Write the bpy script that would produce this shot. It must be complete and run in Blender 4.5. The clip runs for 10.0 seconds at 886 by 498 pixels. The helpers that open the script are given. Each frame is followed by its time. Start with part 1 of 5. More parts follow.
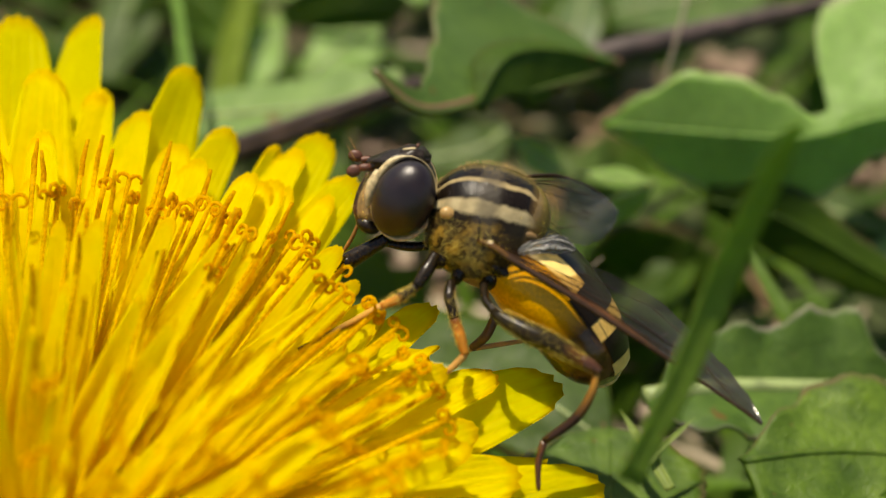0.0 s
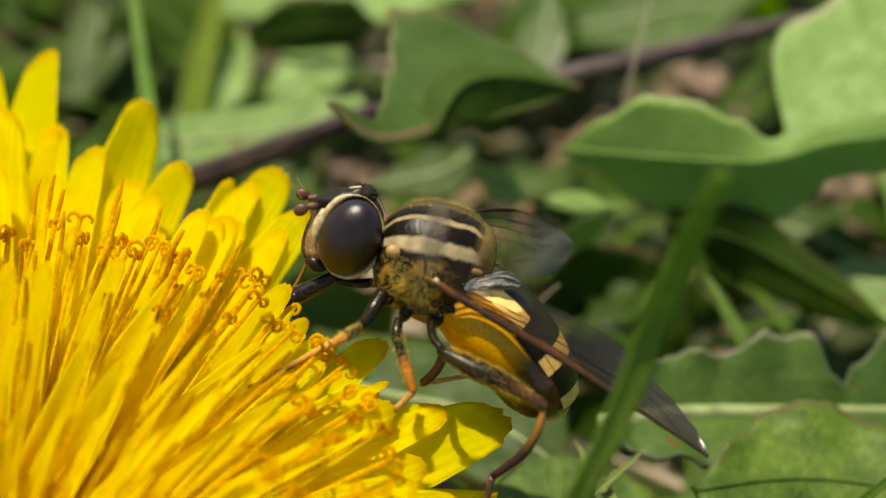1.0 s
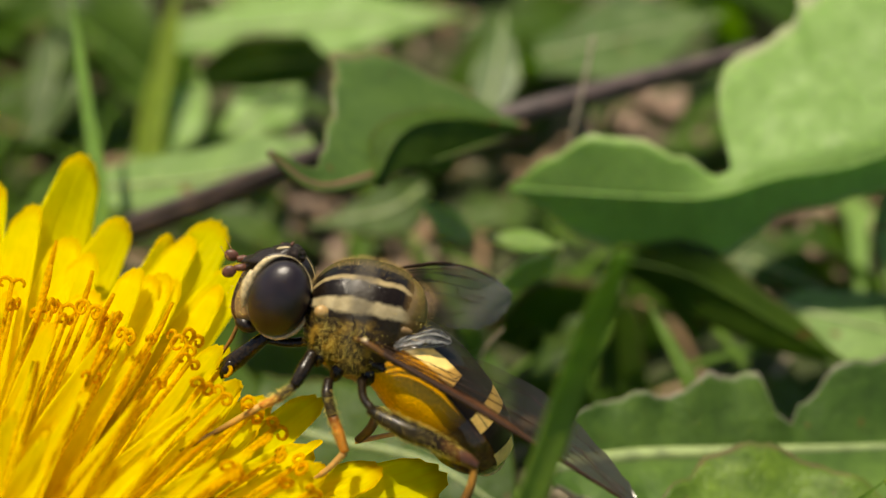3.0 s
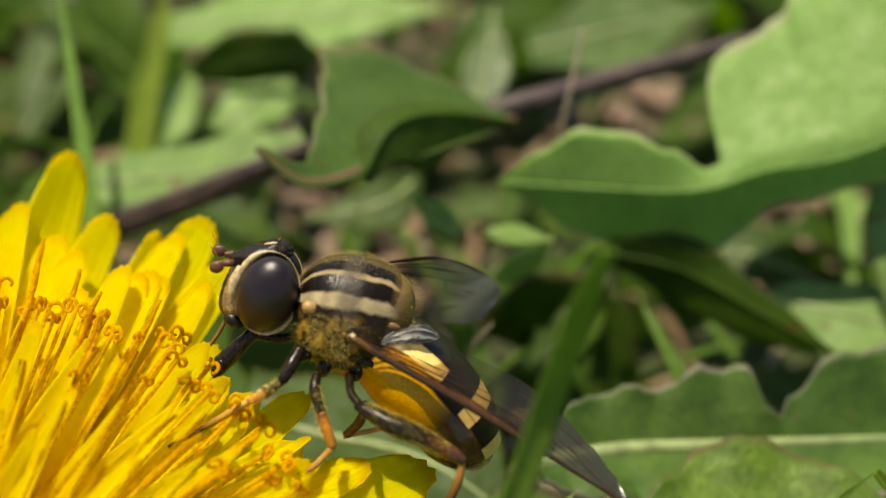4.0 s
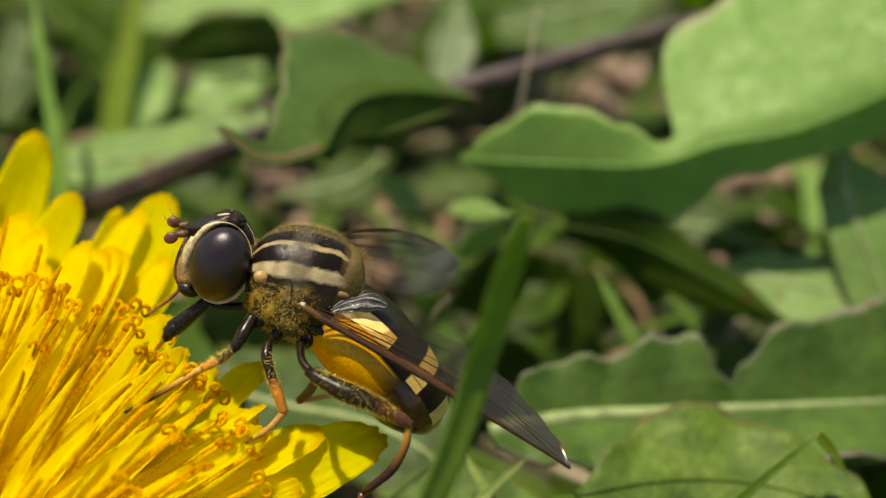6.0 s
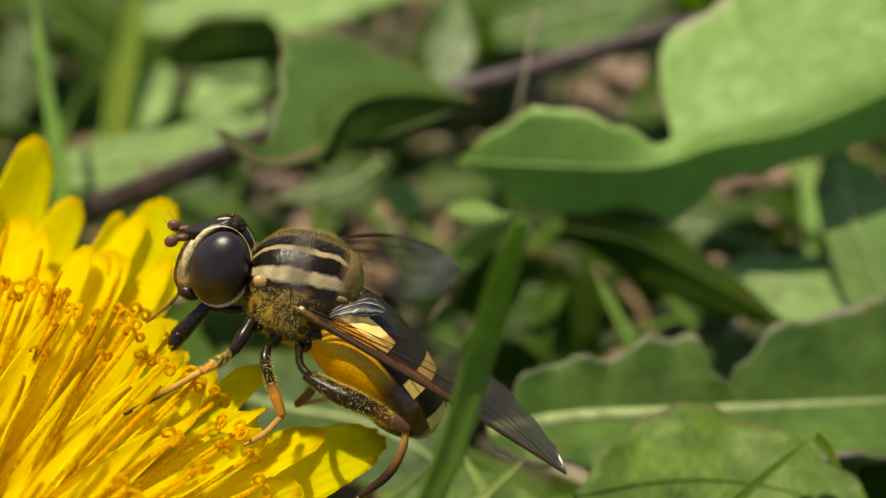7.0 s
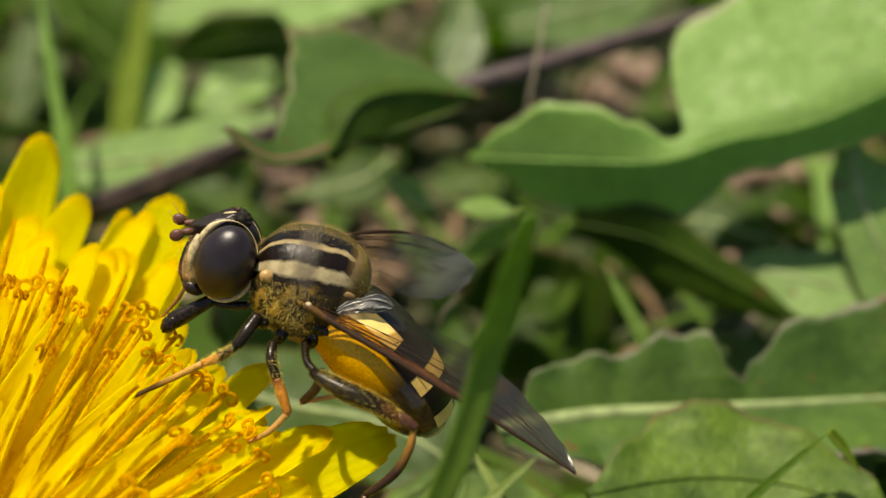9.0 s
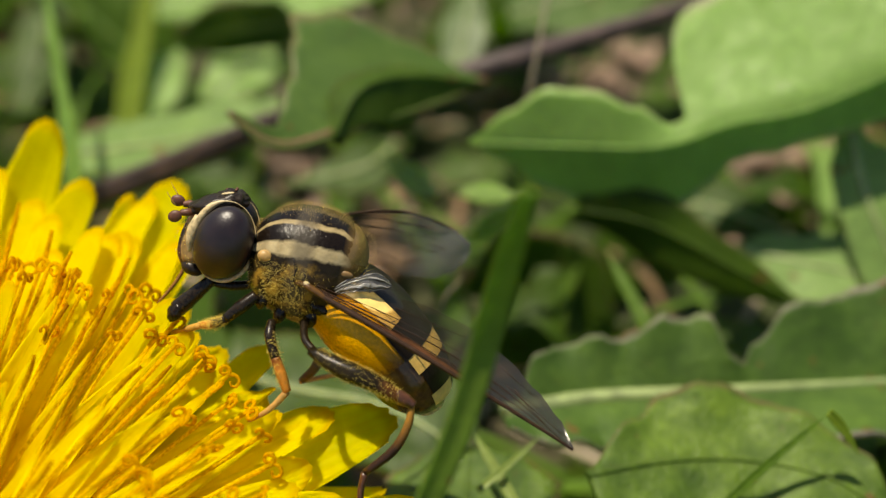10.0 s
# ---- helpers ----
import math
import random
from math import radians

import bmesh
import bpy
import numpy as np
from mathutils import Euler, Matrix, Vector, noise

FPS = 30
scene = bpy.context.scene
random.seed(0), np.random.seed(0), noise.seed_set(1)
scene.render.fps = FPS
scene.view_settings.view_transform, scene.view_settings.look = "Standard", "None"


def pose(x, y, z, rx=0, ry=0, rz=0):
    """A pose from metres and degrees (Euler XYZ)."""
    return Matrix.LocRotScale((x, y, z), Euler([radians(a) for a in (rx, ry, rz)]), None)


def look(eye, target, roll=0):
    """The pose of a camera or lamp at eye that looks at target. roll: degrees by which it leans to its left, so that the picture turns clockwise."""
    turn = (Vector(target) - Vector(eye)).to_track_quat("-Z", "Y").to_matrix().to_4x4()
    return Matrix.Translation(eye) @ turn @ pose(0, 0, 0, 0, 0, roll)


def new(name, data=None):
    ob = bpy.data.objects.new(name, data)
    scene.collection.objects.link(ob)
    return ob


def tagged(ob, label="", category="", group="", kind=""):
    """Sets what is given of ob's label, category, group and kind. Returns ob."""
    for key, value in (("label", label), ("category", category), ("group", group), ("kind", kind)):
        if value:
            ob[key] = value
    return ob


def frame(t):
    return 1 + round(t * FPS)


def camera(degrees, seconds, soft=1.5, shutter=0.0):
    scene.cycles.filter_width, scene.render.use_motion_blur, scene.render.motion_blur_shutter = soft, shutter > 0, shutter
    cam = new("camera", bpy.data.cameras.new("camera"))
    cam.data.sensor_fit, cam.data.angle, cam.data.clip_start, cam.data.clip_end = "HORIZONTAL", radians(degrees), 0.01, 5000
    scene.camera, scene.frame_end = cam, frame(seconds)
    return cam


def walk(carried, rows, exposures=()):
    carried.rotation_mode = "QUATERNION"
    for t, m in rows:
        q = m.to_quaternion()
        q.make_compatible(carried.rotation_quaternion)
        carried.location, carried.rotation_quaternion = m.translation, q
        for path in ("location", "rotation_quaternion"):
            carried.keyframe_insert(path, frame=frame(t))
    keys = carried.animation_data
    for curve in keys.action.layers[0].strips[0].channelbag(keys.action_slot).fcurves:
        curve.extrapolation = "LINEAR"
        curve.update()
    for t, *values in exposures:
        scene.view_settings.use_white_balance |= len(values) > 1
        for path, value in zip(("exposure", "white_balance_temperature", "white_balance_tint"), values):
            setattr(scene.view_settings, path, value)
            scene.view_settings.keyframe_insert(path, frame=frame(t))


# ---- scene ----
MM = 0.001

# ---------- camera ----------
cam = camera(32.0, 10.0, soft=1.3)
cam.data.dof.use_dof = True
cam.data.dof.focus_distance = 0.0510
cam.data.dof.aperture_fstop = 34.0
PATH = [
    (0.0, pose(-0.005983, -0.001587, 0.061422, 49.335, -2.321, 1.071)),
    (0.5, pose(-0.005112, -0.001046, 0.062033, 49.080, -1.976, 0.937)),
    (1.0, pose(-0.004195, -0.000836, 0.062924, 48.936, -1.806, 0.836)),
    (1.5, pose(-0.004101, -0.001092, 0.062908, 48.765, -1.556, 0.599)),
    (2.0, pose(-0.003224, -0.000577, 0.063654, 48.583, -1.185, 0.576)),
    (2.5, pose(-0.002158, 0.000263, 0.064337, 48.682, -0.888, 0.478)),
    (4.0, pose(-0.001208, 0.000845, 0.064812, 48.138, -0.424, 0.111)),
    (4.5, pose(-0.000563, 0.000457, 0.065015, 48.029, -0.221, 0.123)),
    (5.0, pose(0.000000, 0.000000, 0.065000, 48.000, -0.000, 0.000)),
    (5.5, pose(0.000617, -0.000386, 0.065279, 47.709, 0.122, 0.035)),
    (7.0, pose(0.001089, -0.000805, 0.065872, 47.569, 0.526, -0.054)),
    (7.5, pose(0.001336, -0.000705, 0.066072, 47.638, 0.596, 0.029)),
    (8.0, pose(0.001319, -0.000307, 0.065718, 47.728, 0.807, 0.049)),
    (8.5, pose(0.001399, -0.000181, 0.065594, 47.637, 1.022, 0.177)),
    (9.0, pose(0.001229, -0.000446, 0.065433, 47.518, 1.052, 0.154)),
    (9.5, pose(0.001116, -0.000899, 0.065149, 47.461, 1.187, 0.214)),
    (10.0, pose(0.001507, -0.000986, 0.065361, 47.316, 1.333, 0.343)),
]
walk(cam, PATH, exposures=[(0.0, 0.30, 7300, 10), (10.0, 0.30, 7300, 10)])

# ---------- sky and sun ----------
SUN_ELEVATION, SUN_AZIMUTH = 74.0, 312.0      # degrees; azimuth from +y towards +x
world = bpy.data.worlds.new("sky")
scene.world = world
world.use_nodes = True
wt = world.node_tree
sky = wt.nodes.new("ShaderNodeTexSky")
sky.sky_type = "NISHITA"
sky.sun_disc = False
sky.sun_elevation = radians(SUN_ELEVATION)
sky.sun_rotation = radians(SUN_AZIMUTH)
wt.links.new(sky.outputs[0], wt.nodes["Background"].inputs[0])
wt.nodes["Background"].inputs[1].default_value = 0.10
sun = new("sun", bpy.data.lights.new("sun", "SUN"))
sun.data.energy = 5.0
sun.data.angle = radians(0.5)
sun.data.color = (1.0, 0.94, 0.82)
se, sa = radians(SUN_ELEVATION), radians(SUN_AZIMUTH)
sun.matrix_basis = look((math.sin(sa) * math.cos(se), math.cos(sa) * math.cos(se), math.sin(se)), (0, 0, 0))


# ---------- material helpers ----------
def material(name):
    m = bpy.data.materials.new(name)
    m.use_nodes = True
    nt = m.node_tree
    b = nt.nodes["Principled BSDF"]
    return m, nt, b


def node(nt, kind, **values):
    n = nt.nodes.new(kind)
    for key, value in values.items():
        if key.isdigit():
            n.inputs[int(key)].default_value = value
        else:
            n.inputs[key.replace("_", " ")].default_value = value
    return n


def noise_of(nt, size_mm, detail=4.0, rough=0.6, coord=None):
    """Noise whose features are about size_mm across, in object space."""
    if coord is None:
        coord = nt.nodes.new("ShaderNodeTexCoord").outputs["Object"]
    n = nt.nodes.new("ShaderNodeTexNoise")
    n.inputs["Scale"].default_value = 1.0 / (size_mm * MM)
    n.inputs["Detail"].default_value = detail
    n.inputs["Roughness"].default_value = rough
    nt.links.new(coord, n.inputs["Vector"])
    return n


def ramp(nt, source, *stops):
    r = nt.nodes.new("ShaderNodeValToRGB")
    e = r.color_ramp.elements
    while len(e) < len(stops):
        e.new(0.5)
    for el, (p, c) in zip(e, stops):
        el.position = p
        el.color = (*c, 1) if len(c) == 3 else c
    nt.links.new(source, r.inputs[0])
    return r.outputs[0]


def mix(nt, fac, a, b, mode="MIX"):
    m = nt.nodes.new("ShaderNodeMix")
    m.data_type = "RGBA"
    m.blend_type = mode
    for sock, v in ((m.inputs[0], fac), (m.inputs[6], a), (m.inputs[7], b)):
        if isinstance(v, (int, float)):
            sock.default_value = v
        elif isinstance(v, tuple):
            sock.default_value = (*v, 1) if len(v) == 3 else v
        else:
            nt.links.new(v, sock)
    return m.outputs[2]


def maths(nt, op, a, b=0.0):
    m = nt.nodes.new("ShaderNodeMath")
    m.operation = op
    for sock, v in ((m.inputs[0], a), (m.inputs[1], b)):
        if isinstance(v, (int, float)):
            sock.default_value = v
        else:
            nt.links.new(v, sock)
    return m.outputs[0]


def bump(nt, b, height, strength, dist_mm):
    n = nt.nodes.new("ShaderNodeBump")
    n.inputs["Strength"].default_value = strength
    n.inputs["Distance"].default_value = dist_mm * MM
    nt.links.new(height, n.inputs["Height"])
    nt.links.new(n.outputs[0], b.inputs["Normal"])
    return n


def see_through(nt, b, colour, share):
    """Thin tissue: part of the light passes to the far side."""
    t = nt.nodes.new("ShaderNodeBsdfTranslucent")
    if isinstance(colour, tuple):
        t.inputs[0].default_value = (*colour, 1)
    else:
        nt.links.new(colour, t.inputs[0])
    ms = nt.nodes.new("ShaderNodeMixShader")
    ms.inputs[0].default_value = share
    nt.links.new(b.outputs[0], ms.inputs[1])
    nt.links.new(t.outputs[0], ms.inputs[2])
    nt.links.new(ms.outputs[0], nt.nodes["Material Output"].inputs[0])
    return t


def uv_axes(nt):
    sep = nt.nodes.new("ShaderNodeSeparateXYZ")
    nt.links.new(nt.nodes.new("ShaderNodeTexCoord").outputs["UV"], sep.inputs[0])
    return sep.outputs[0], sep.outputs[1]


def plain(name, colour, rough=0.5, vary=0.25, size=0.3, metal=0.0, spec=0.5):
    m, nt, b = material(name)
    n = noise_of(nt, size)
    dark = tuple(c * (1 - vary) for c in colour)
    light = tuple(min(1, c * (1 + vary)) for c in colour)
    nt.links.new(ramp(nt, n.outputs[0], (0.3, dark), (0.7, light)), b.inputs["Base Color"])
    b.inputs["Roughness"].default_value = rough
    b.inputs["Metallic"].default_value = metal
    b.inputs["Specular IOR Level"].default_value = spec
    bump(nt, b, n.outputs[0], 0.3, size * 0.2)
    return m


def leaf_material(name, dark, light, edge, share=0.35, rough=0.54, mottle=0.3, relief=0.4, spotted=0.7):
    m, nt, b = material(name)
    along, across = uv_axes(nt)
    big, small = noise_of(nt, 5.0), noise_of(nt, 0.35, 6.0)
    base = mix(nt, ramp(nt, big.outputs[0], (0.35, (0, 0, 0)), (0.65, (1, 1, 1))), dark, light)
    base = mix(nt, 0.5, base, ramp(nt, small.outputs[0], (0.3, (0.6, 0.62, 0.6)), (0.7, (1.25, 1.22, 1.1))), "MULTIPLY")
    middle = noise_of(nt, 1.2, 3.0)
    base = mix(nt, mottle, base, ramp(nt, middle.outputs[0], (0.33, (0.5, 0.58, 0.5)), (0.68, (1.35, 1.27, 1.2))), "MULTIPLY")
    side = maths(nt, "ABSOLUTE", maths(nt, "SUBTRACT", across, 0.5))
    # net of fine veins
    cells = nt.nodes.new("ShaderNodeTexVoronoi")
    cells.feature = "DISTANCE_TO_EDGE"
    cells.inputs["Scale"].default_value = 1.0 / (1.3 * MM)
    warp = noise_of(nt, 1.0)
    shift = nt.nodes.new("ShaderNodeVectorMath")
    shift.operation = "MULTIPLY_ADD"
    shift.inputs[1].default_value = (0.0006, 0.0006, 0.0006)
    nt.links.new(warp.outputs["Color"], shift.inputs[0])
    nt.links.new(nt.nodes.new("ShaderNodeTexCoord").outputs["Object"], shift.inputs[2])
    nt.links.new(shift.outputs[0], cells.inputs["Vector"])
    vein = ramp(nt, cells.outputs["Distance"], (0.0, (1, 1, 1)), (0.07, (0, 0, 0)))
    base = mix(nt, maths(nt, "MULTIPLY", vein, 0.04), base, tuple(min(1, c * 1.5 + 0.01) for c in light))
    # margin colour along the rim, with the edge's sheen and backlight painted in
    rim = maths(nt, "ADD", side, maths(nt, "MULTIPLY", maths(nt, "SUBTRACT", big.outputs[0], 0.5), 0.06))
    patchy = ramp(nt, noise_of(nt, 2.2, 3.0).outputs[0], (0.35, (0.2, 0.2, 0.2)), (0.6, (1, 1, 1)))
    base = mix(nt, maths(nt, "MULTIPLY", ramp(nt, rim, (0.455, (0, 0, 0)), (0.492, (1, 1, 1))), patchy), base, edge)
    spots = noise_of(nt, 1.1, 2.0)
    base = mix(nt, ramp(nt, spots.outputs[0], (0.67, (0, 0, 0)), (0.71, (spotted,) * 3)), base, (0.16, 0.07, 0.02))
    nt.links.new(base, b.inputs["Base Color"])
    nt.links.new(ramp(nt, middle.outputs[0], (0.35, (rough + 0.12,) * 3), (0.7, (rough - 0.14,) * 3)), b.inputs["Roughness"])
    b.inputs["Specular IOR Level"].default_value = 0.3
    bump(nt, b, mix(nt, 0.35, mix(nt, 0.12, small.outputs[0], vein), middle.outputs[0]), relief, 0.16)
    see_through(nt, b, mix(nt, 1.0, base, (1.4, 1.65, 0.2), "MULTIPLY"), share)
    return m


LEAF = leaf_material("leaf_green", (0.058, 0.122, 0.019), (0.104, 0.190, 0.034), (0.25, 0.21, 0.18), mottle=0.5, relief=0.8)
LEAF_MOTTLED = leaf_material("leaf_mottled", (0.068, 0.135, 0.012), (0.130, 0.220, 0.026), (0.16, 0.11, 0.06), mottle=0.8, relief=1.0, rough=0.46)
# deep leaf green, darkened to stand in for shade among the leaves
LEAF_SHADED = leaf_material("leaf_shaded_green", (0.045, 0.098, 0.007), (0.078, 0.150, 0.012), (0.114, 0.070, 0.036), 0.5)
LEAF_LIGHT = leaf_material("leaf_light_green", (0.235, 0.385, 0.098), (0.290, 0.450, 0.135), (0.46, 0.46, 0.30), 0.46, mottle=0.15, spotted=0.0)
LEAF_BLUE = leaf_material("leaf_blue_green", (0.064, 0.128, 0.024), (0.102, 0.180, 0.040), (0.20, 0.17, 0.08), 0.35, 0.36)
GRASS = leaf_material("grass_green", (0.073, 0.150, 0.009), (0.104, 0.200, 0.013), (0.083, 0.150, 0.011), 0.4)
LEAF_PALE = leaf_material("leaf_pale_green", (0.15, 0.26, 0.07), (0.20, 0.32, 0.09), (0.16, 0.20, 0.08), 0.3)
GRASS_FRONT = leaf_material("grass_front", (0.150, 0.250, 0.028), (0.20, 0.31, 0.042), (0.14, 0.22, 0.03), 0.42)
GRASS_BRIGHT = leaf_material("grass_bright", (0.15, 0.29, 0.045), (0.19, 0.34, 0.06), (0.17, 0.30, 0.05), 0.4)
GRASS_PALE = leaf_material("grass_pale", (0.187, 0.260, 0.058), (0.250, 0.320, 0.072), (0.208, 0.260, 0.065), 0.4)
GRASS_OLIVE = leaf_material("grass_olive", (0.17, 0.25, 0.016), (0.22, 0.31, 0.024), (0.22, 0.28, 0.02), 0.45)
RIB = plain("midrib_pale", (0.21, 0.27, 0.10), 0.5, 0.35, 0.9)
RIB_RED = plain("midrib_reddish", (0.15, 0.075, 0.04), 0.45, 0.3, 0.8)
PURPLE = plain("petiole_purple", (0.060, 0.039, 0.034), 0.6, 0.6, 0.9)
DEAD = plain("dead_leaf_brown", (0.17, 0.105, 0.05), 0.7, 0.5, 0.9)
STRAW = plain("straw_dry", (0.32, 0.26, 0.18), 0.6, 0.25, 0.6)


def soil_material():
    m, nt, b = material("soil")
    a, c = noise_of(nt, 6.0), noise_of(nt, 0.7, 8.0, 0.7)
    base = mix(nt, a.outputs[0], (0.045, 0.030, 0.017), (0.10, 0.066, 0.038))
    base = mix(nt, ramp(nt, c.outputs[0], (0.42, (0, 0, 0)), (0.72, (1, 1, 1))), base, (0.13, 0.09, 0.06))
    moss = noise_of(nt, 90.0, 5.0)
    base = mix(nt, ramp(nt, moss.outputs[0], (0.38, (0, 0, 0)), (0.55, (0.75, 0.75, 0.75))), base, (0.045, 0.085, 0.015))
    nt.links.new(base, b.inputs["Base Color"])
    b.inputs["Roughness"].default_value = 0.9
    bump(nt, b, c.outputs[0], 1.0, 0.6)
    return m


SOIL = soil_material()
CRUMB = plain("soil_crumb", (0.24, 0.165, 0.12), 0.85, 0.6, 0.8)
PEBBLE = plain("pebble_beige", (0.30, 0.23, 0.175), 0.75, 0.35, 0.8)


def petal_material():
    m, nt, b = material("petal_yellow")
    along, across = uv_axes(nt)
    info = nt.nodes.new("ShaderNodeObjectInfo")
    grain = noise_of(nt, 0.5, 5.0)
    base = mix(nt, ramp(nt, along, (0.25, (0, 0, 0)), (0.85, (1, 1, 1))), (0.97, 0.80, 0.0), (0.96, 0.93, 0.001))
    base = mix(nt, maths(nt, "MULTIPLY", info.outputs["Random"], 0.35), base, (0.96, 0.84, 0.0))
    base = mix(nt, 0.22, base, ramp(nt, grain.outputs[0], (0.3, (0.8, 0.74, 0.6)), (0.7, (1.04, 1.04, 1.0))), "MULTIPLY")
    lines = maths(nt, "SINE", maths(nt, "MULTIPLY", across, 44.0))
    base = mix(nt, maths(nt, "MULTIPLY", ramp(nt, lines, (0.6, (0, 0, 0)), (1.0, (1, 1, 1))), 0.14), base, (0.90, 0.66, 0.0))
    tip = ramp(nt, along, (0.955, (0, 0, 0)), (0.99, (1, 1, 1)))
    base = mix(nt, maths(nt, "MULTIPLY", tip, 0.35), base, (0.85, 0.44, 0.002))
    nt.links.new(base, b.inputs["Base Color"])
    b.inputs["Roughness"].default_value = 0.55
    b.inputs["Specular IOR Level"].default_value = 0.12
    bump(nt, b, mix(nt, 0.3, lines, grain.outputs[0]), 0.22, 0.06)
    see_through(nt, b, mix(nt, 1.0, base, (1.03, 1.0, 0.3), "MULTIPLY"), 0.78)
    return m


PETAL = petal_material()


def style_material(name, low, high, start):
    m, nt, b = material(name)
    along, across = uv_axes(nt)
    grain = noise_of(nt, 0.12, 3.0)
    base = mix(nt, ramp(nt, along, (start, (0, 0, 0)), (min(1, start + 0.3), (1, 1, 1))), low, high)
    base = mix(nt, 0.5, base, ramp(nt, grain.outputs[0], (0.35, (0.6, 0.5, 0.35)), (0.65, (1.25, 1.25, 1.2))), "MULTIPLY")
    nt.links.new(base, b.inputs["Base Color"])
    b.inputs["Roughness"].default_value = 0.55
    b.inputs["Specular IOR Level"].default_value = 0.1
    bump(nt, b, grain.outputs[0], 0.8, 0.06)
    see_through(nt, b, base, 0.65)
    return m


STYLE = style_material("stigma_ochre", (0.97, 0.82, 0.0), (0.85, 0.54, 0.004), 0.60)
STYLE_BROWN = style_material("stigma_brown", (0.97, 0.80, 0.0), (0.55, 0.26, 0.003), 0.74)
BRACT = plain("bract_green", (0.11, 0.17, 0.05), 0.5, 0.3, 0.8)


# ---------- mesh helpers (all in millimetres) ----------
def shaped(name, verts, faces, mat, uvs=None, smooth=True):
    me = bpy.data.meshes.new(name)
    me.from_pydata([(x * MM, y * MM, z * MM) for x, y, z in verts], [], faces)
    if uvs:
        layer = me.uv_layers.new(name="UVMap")
        flat = np.array([uvs[v] for p in me.polygons for v in p.vertices], "f").ravel()
        layer.data.foreach_set("uv", flat)
    if smooth:
        me.polygons.foreach_set("use_smooth", [True] * len(me.polygons))
    me.materials.append(mat)
    me.update()
    return me


def part(name, me, parent=None, label="", m=None):
    ob = new(name, me)
    if parent is not None:
        ob.parent = parent
    if m is not None:
        ob.matrix_basis = m
    if label:
        tagged(ob, label)
    return ob


def spline(points, count):
    """Catmull-Rom through the points."""
    p = [Vector(q) for q in points]
    p = [p[0] * 2 - p[1], *p, p[-1] * 2 - p[-2]]
    out = []
    for i in range(count):
        u = i / (count - 1) * (len(p) - 3)
        k = min(int(u), len(p) - 4)
        u -= k
        a, b, c, d = p[k:k + 4]
        out.append(0.5 * ((2 * b) + (c - a) * u + (2 * a - 5 * b + 4 * c - d) * u * u + (3 * b - a - 3 * c + d) * u ** 3))
    return out


def across(rows, t):
    """Linear look-up in rows of (t, a, b, ...)."""
    for lo, hi in zip(rows, rows[1:]):
        if t <= hi[0]:
            k = (t - lo[0]) / max(1e-9, hi[0] - lo[0])
            k = max(0.0, k)
            k = k * k * (3 - 2 * k)
            return [u + (v - u) * k for u, v in zip(lo[1:], hi[1:])]
    return list(rows[-1][1:])


def tube(points, radii, mat, count=14, sides=8, name="tube", flat=1.0):
    """A round limb along the points; radii are spread evenly along it."""
    c = spline(points, count)
    verts, faces, uvs = [], [], []
    side = None
    for i, p in enumerate(c):
        t = i / (count - 1)
        tan = (c[min(i + 1, count - 1)] - c[max(i - 1, 0)]).normalized()
        if side is None:
            side = tan.orthogonal().normalized()
        side = (side - tan * side.dot(tan)).normalized()
        up = tan.cross(side)
        r = float(np.interp(t, np.linspace(0, 1, len(radii)), radii))
        for j in range(sides):
            a = 2 * math.pi * j / sides
            verts.append(p + side * (r * math.cos(a)) + up * (r * flat * math.sin(a)))
            uvs.append((t, j / sides))
    for i in range(count - 1):
        for j in range(sides):
            k = (j + 1) % sides
            faces.append((i * sides + j, i * sides + k, (i + 1) * sides + k, (i + 1) * sides + j))
    for ring, tip, t in ((0, c[0], 0), (count - 1, c[-1], 1)):
        verts.append(tip)
        uvs.append((t, 0.5))
        n = len(verts) - 1
        for j in range(sides):
            a, b = ring * sides + j, ring * sides + (j + 1) % sides
            faces.append((n, b, a) if ring == 0 else (n, a, b))
    return shaped(name, verts, faces, mat, uvs)


def ovoid(centre, radii, mat, turn=(0, 0, 0), name="ovoid", segs=24, rings=16, squash=None):
    m = Euler([radians(a) for a in turn]).to_matrix()
    verts, faces, uvs = [], [], []
    for i in range(rings + 1):
        th = math.pi * i / rings
        for j in range(segs):
            ph = 2 * math.pi * j / segs
            v = Vector((math.cos(th) * -1, math.sin(th) * math.cos(ph), math.sin(th) * math.sin(ph)))
            if squash:
                v = squash(v)
            verts.append(Vector(centre) + m @ Vector((v.x * radii[0], v.y * radii[1], v.z * radii[2])))
            uvs.append((i / rings, j / segs))
    for i in range(rings):
        for j in range(segs):
            k = (j + 1) % segs
            faces.append((i * segs + j, i * segs + k, (i + 1) * segs + k, (i + 1) * segs + j))
    return shaped(name, verts, faces, mat, uvs)


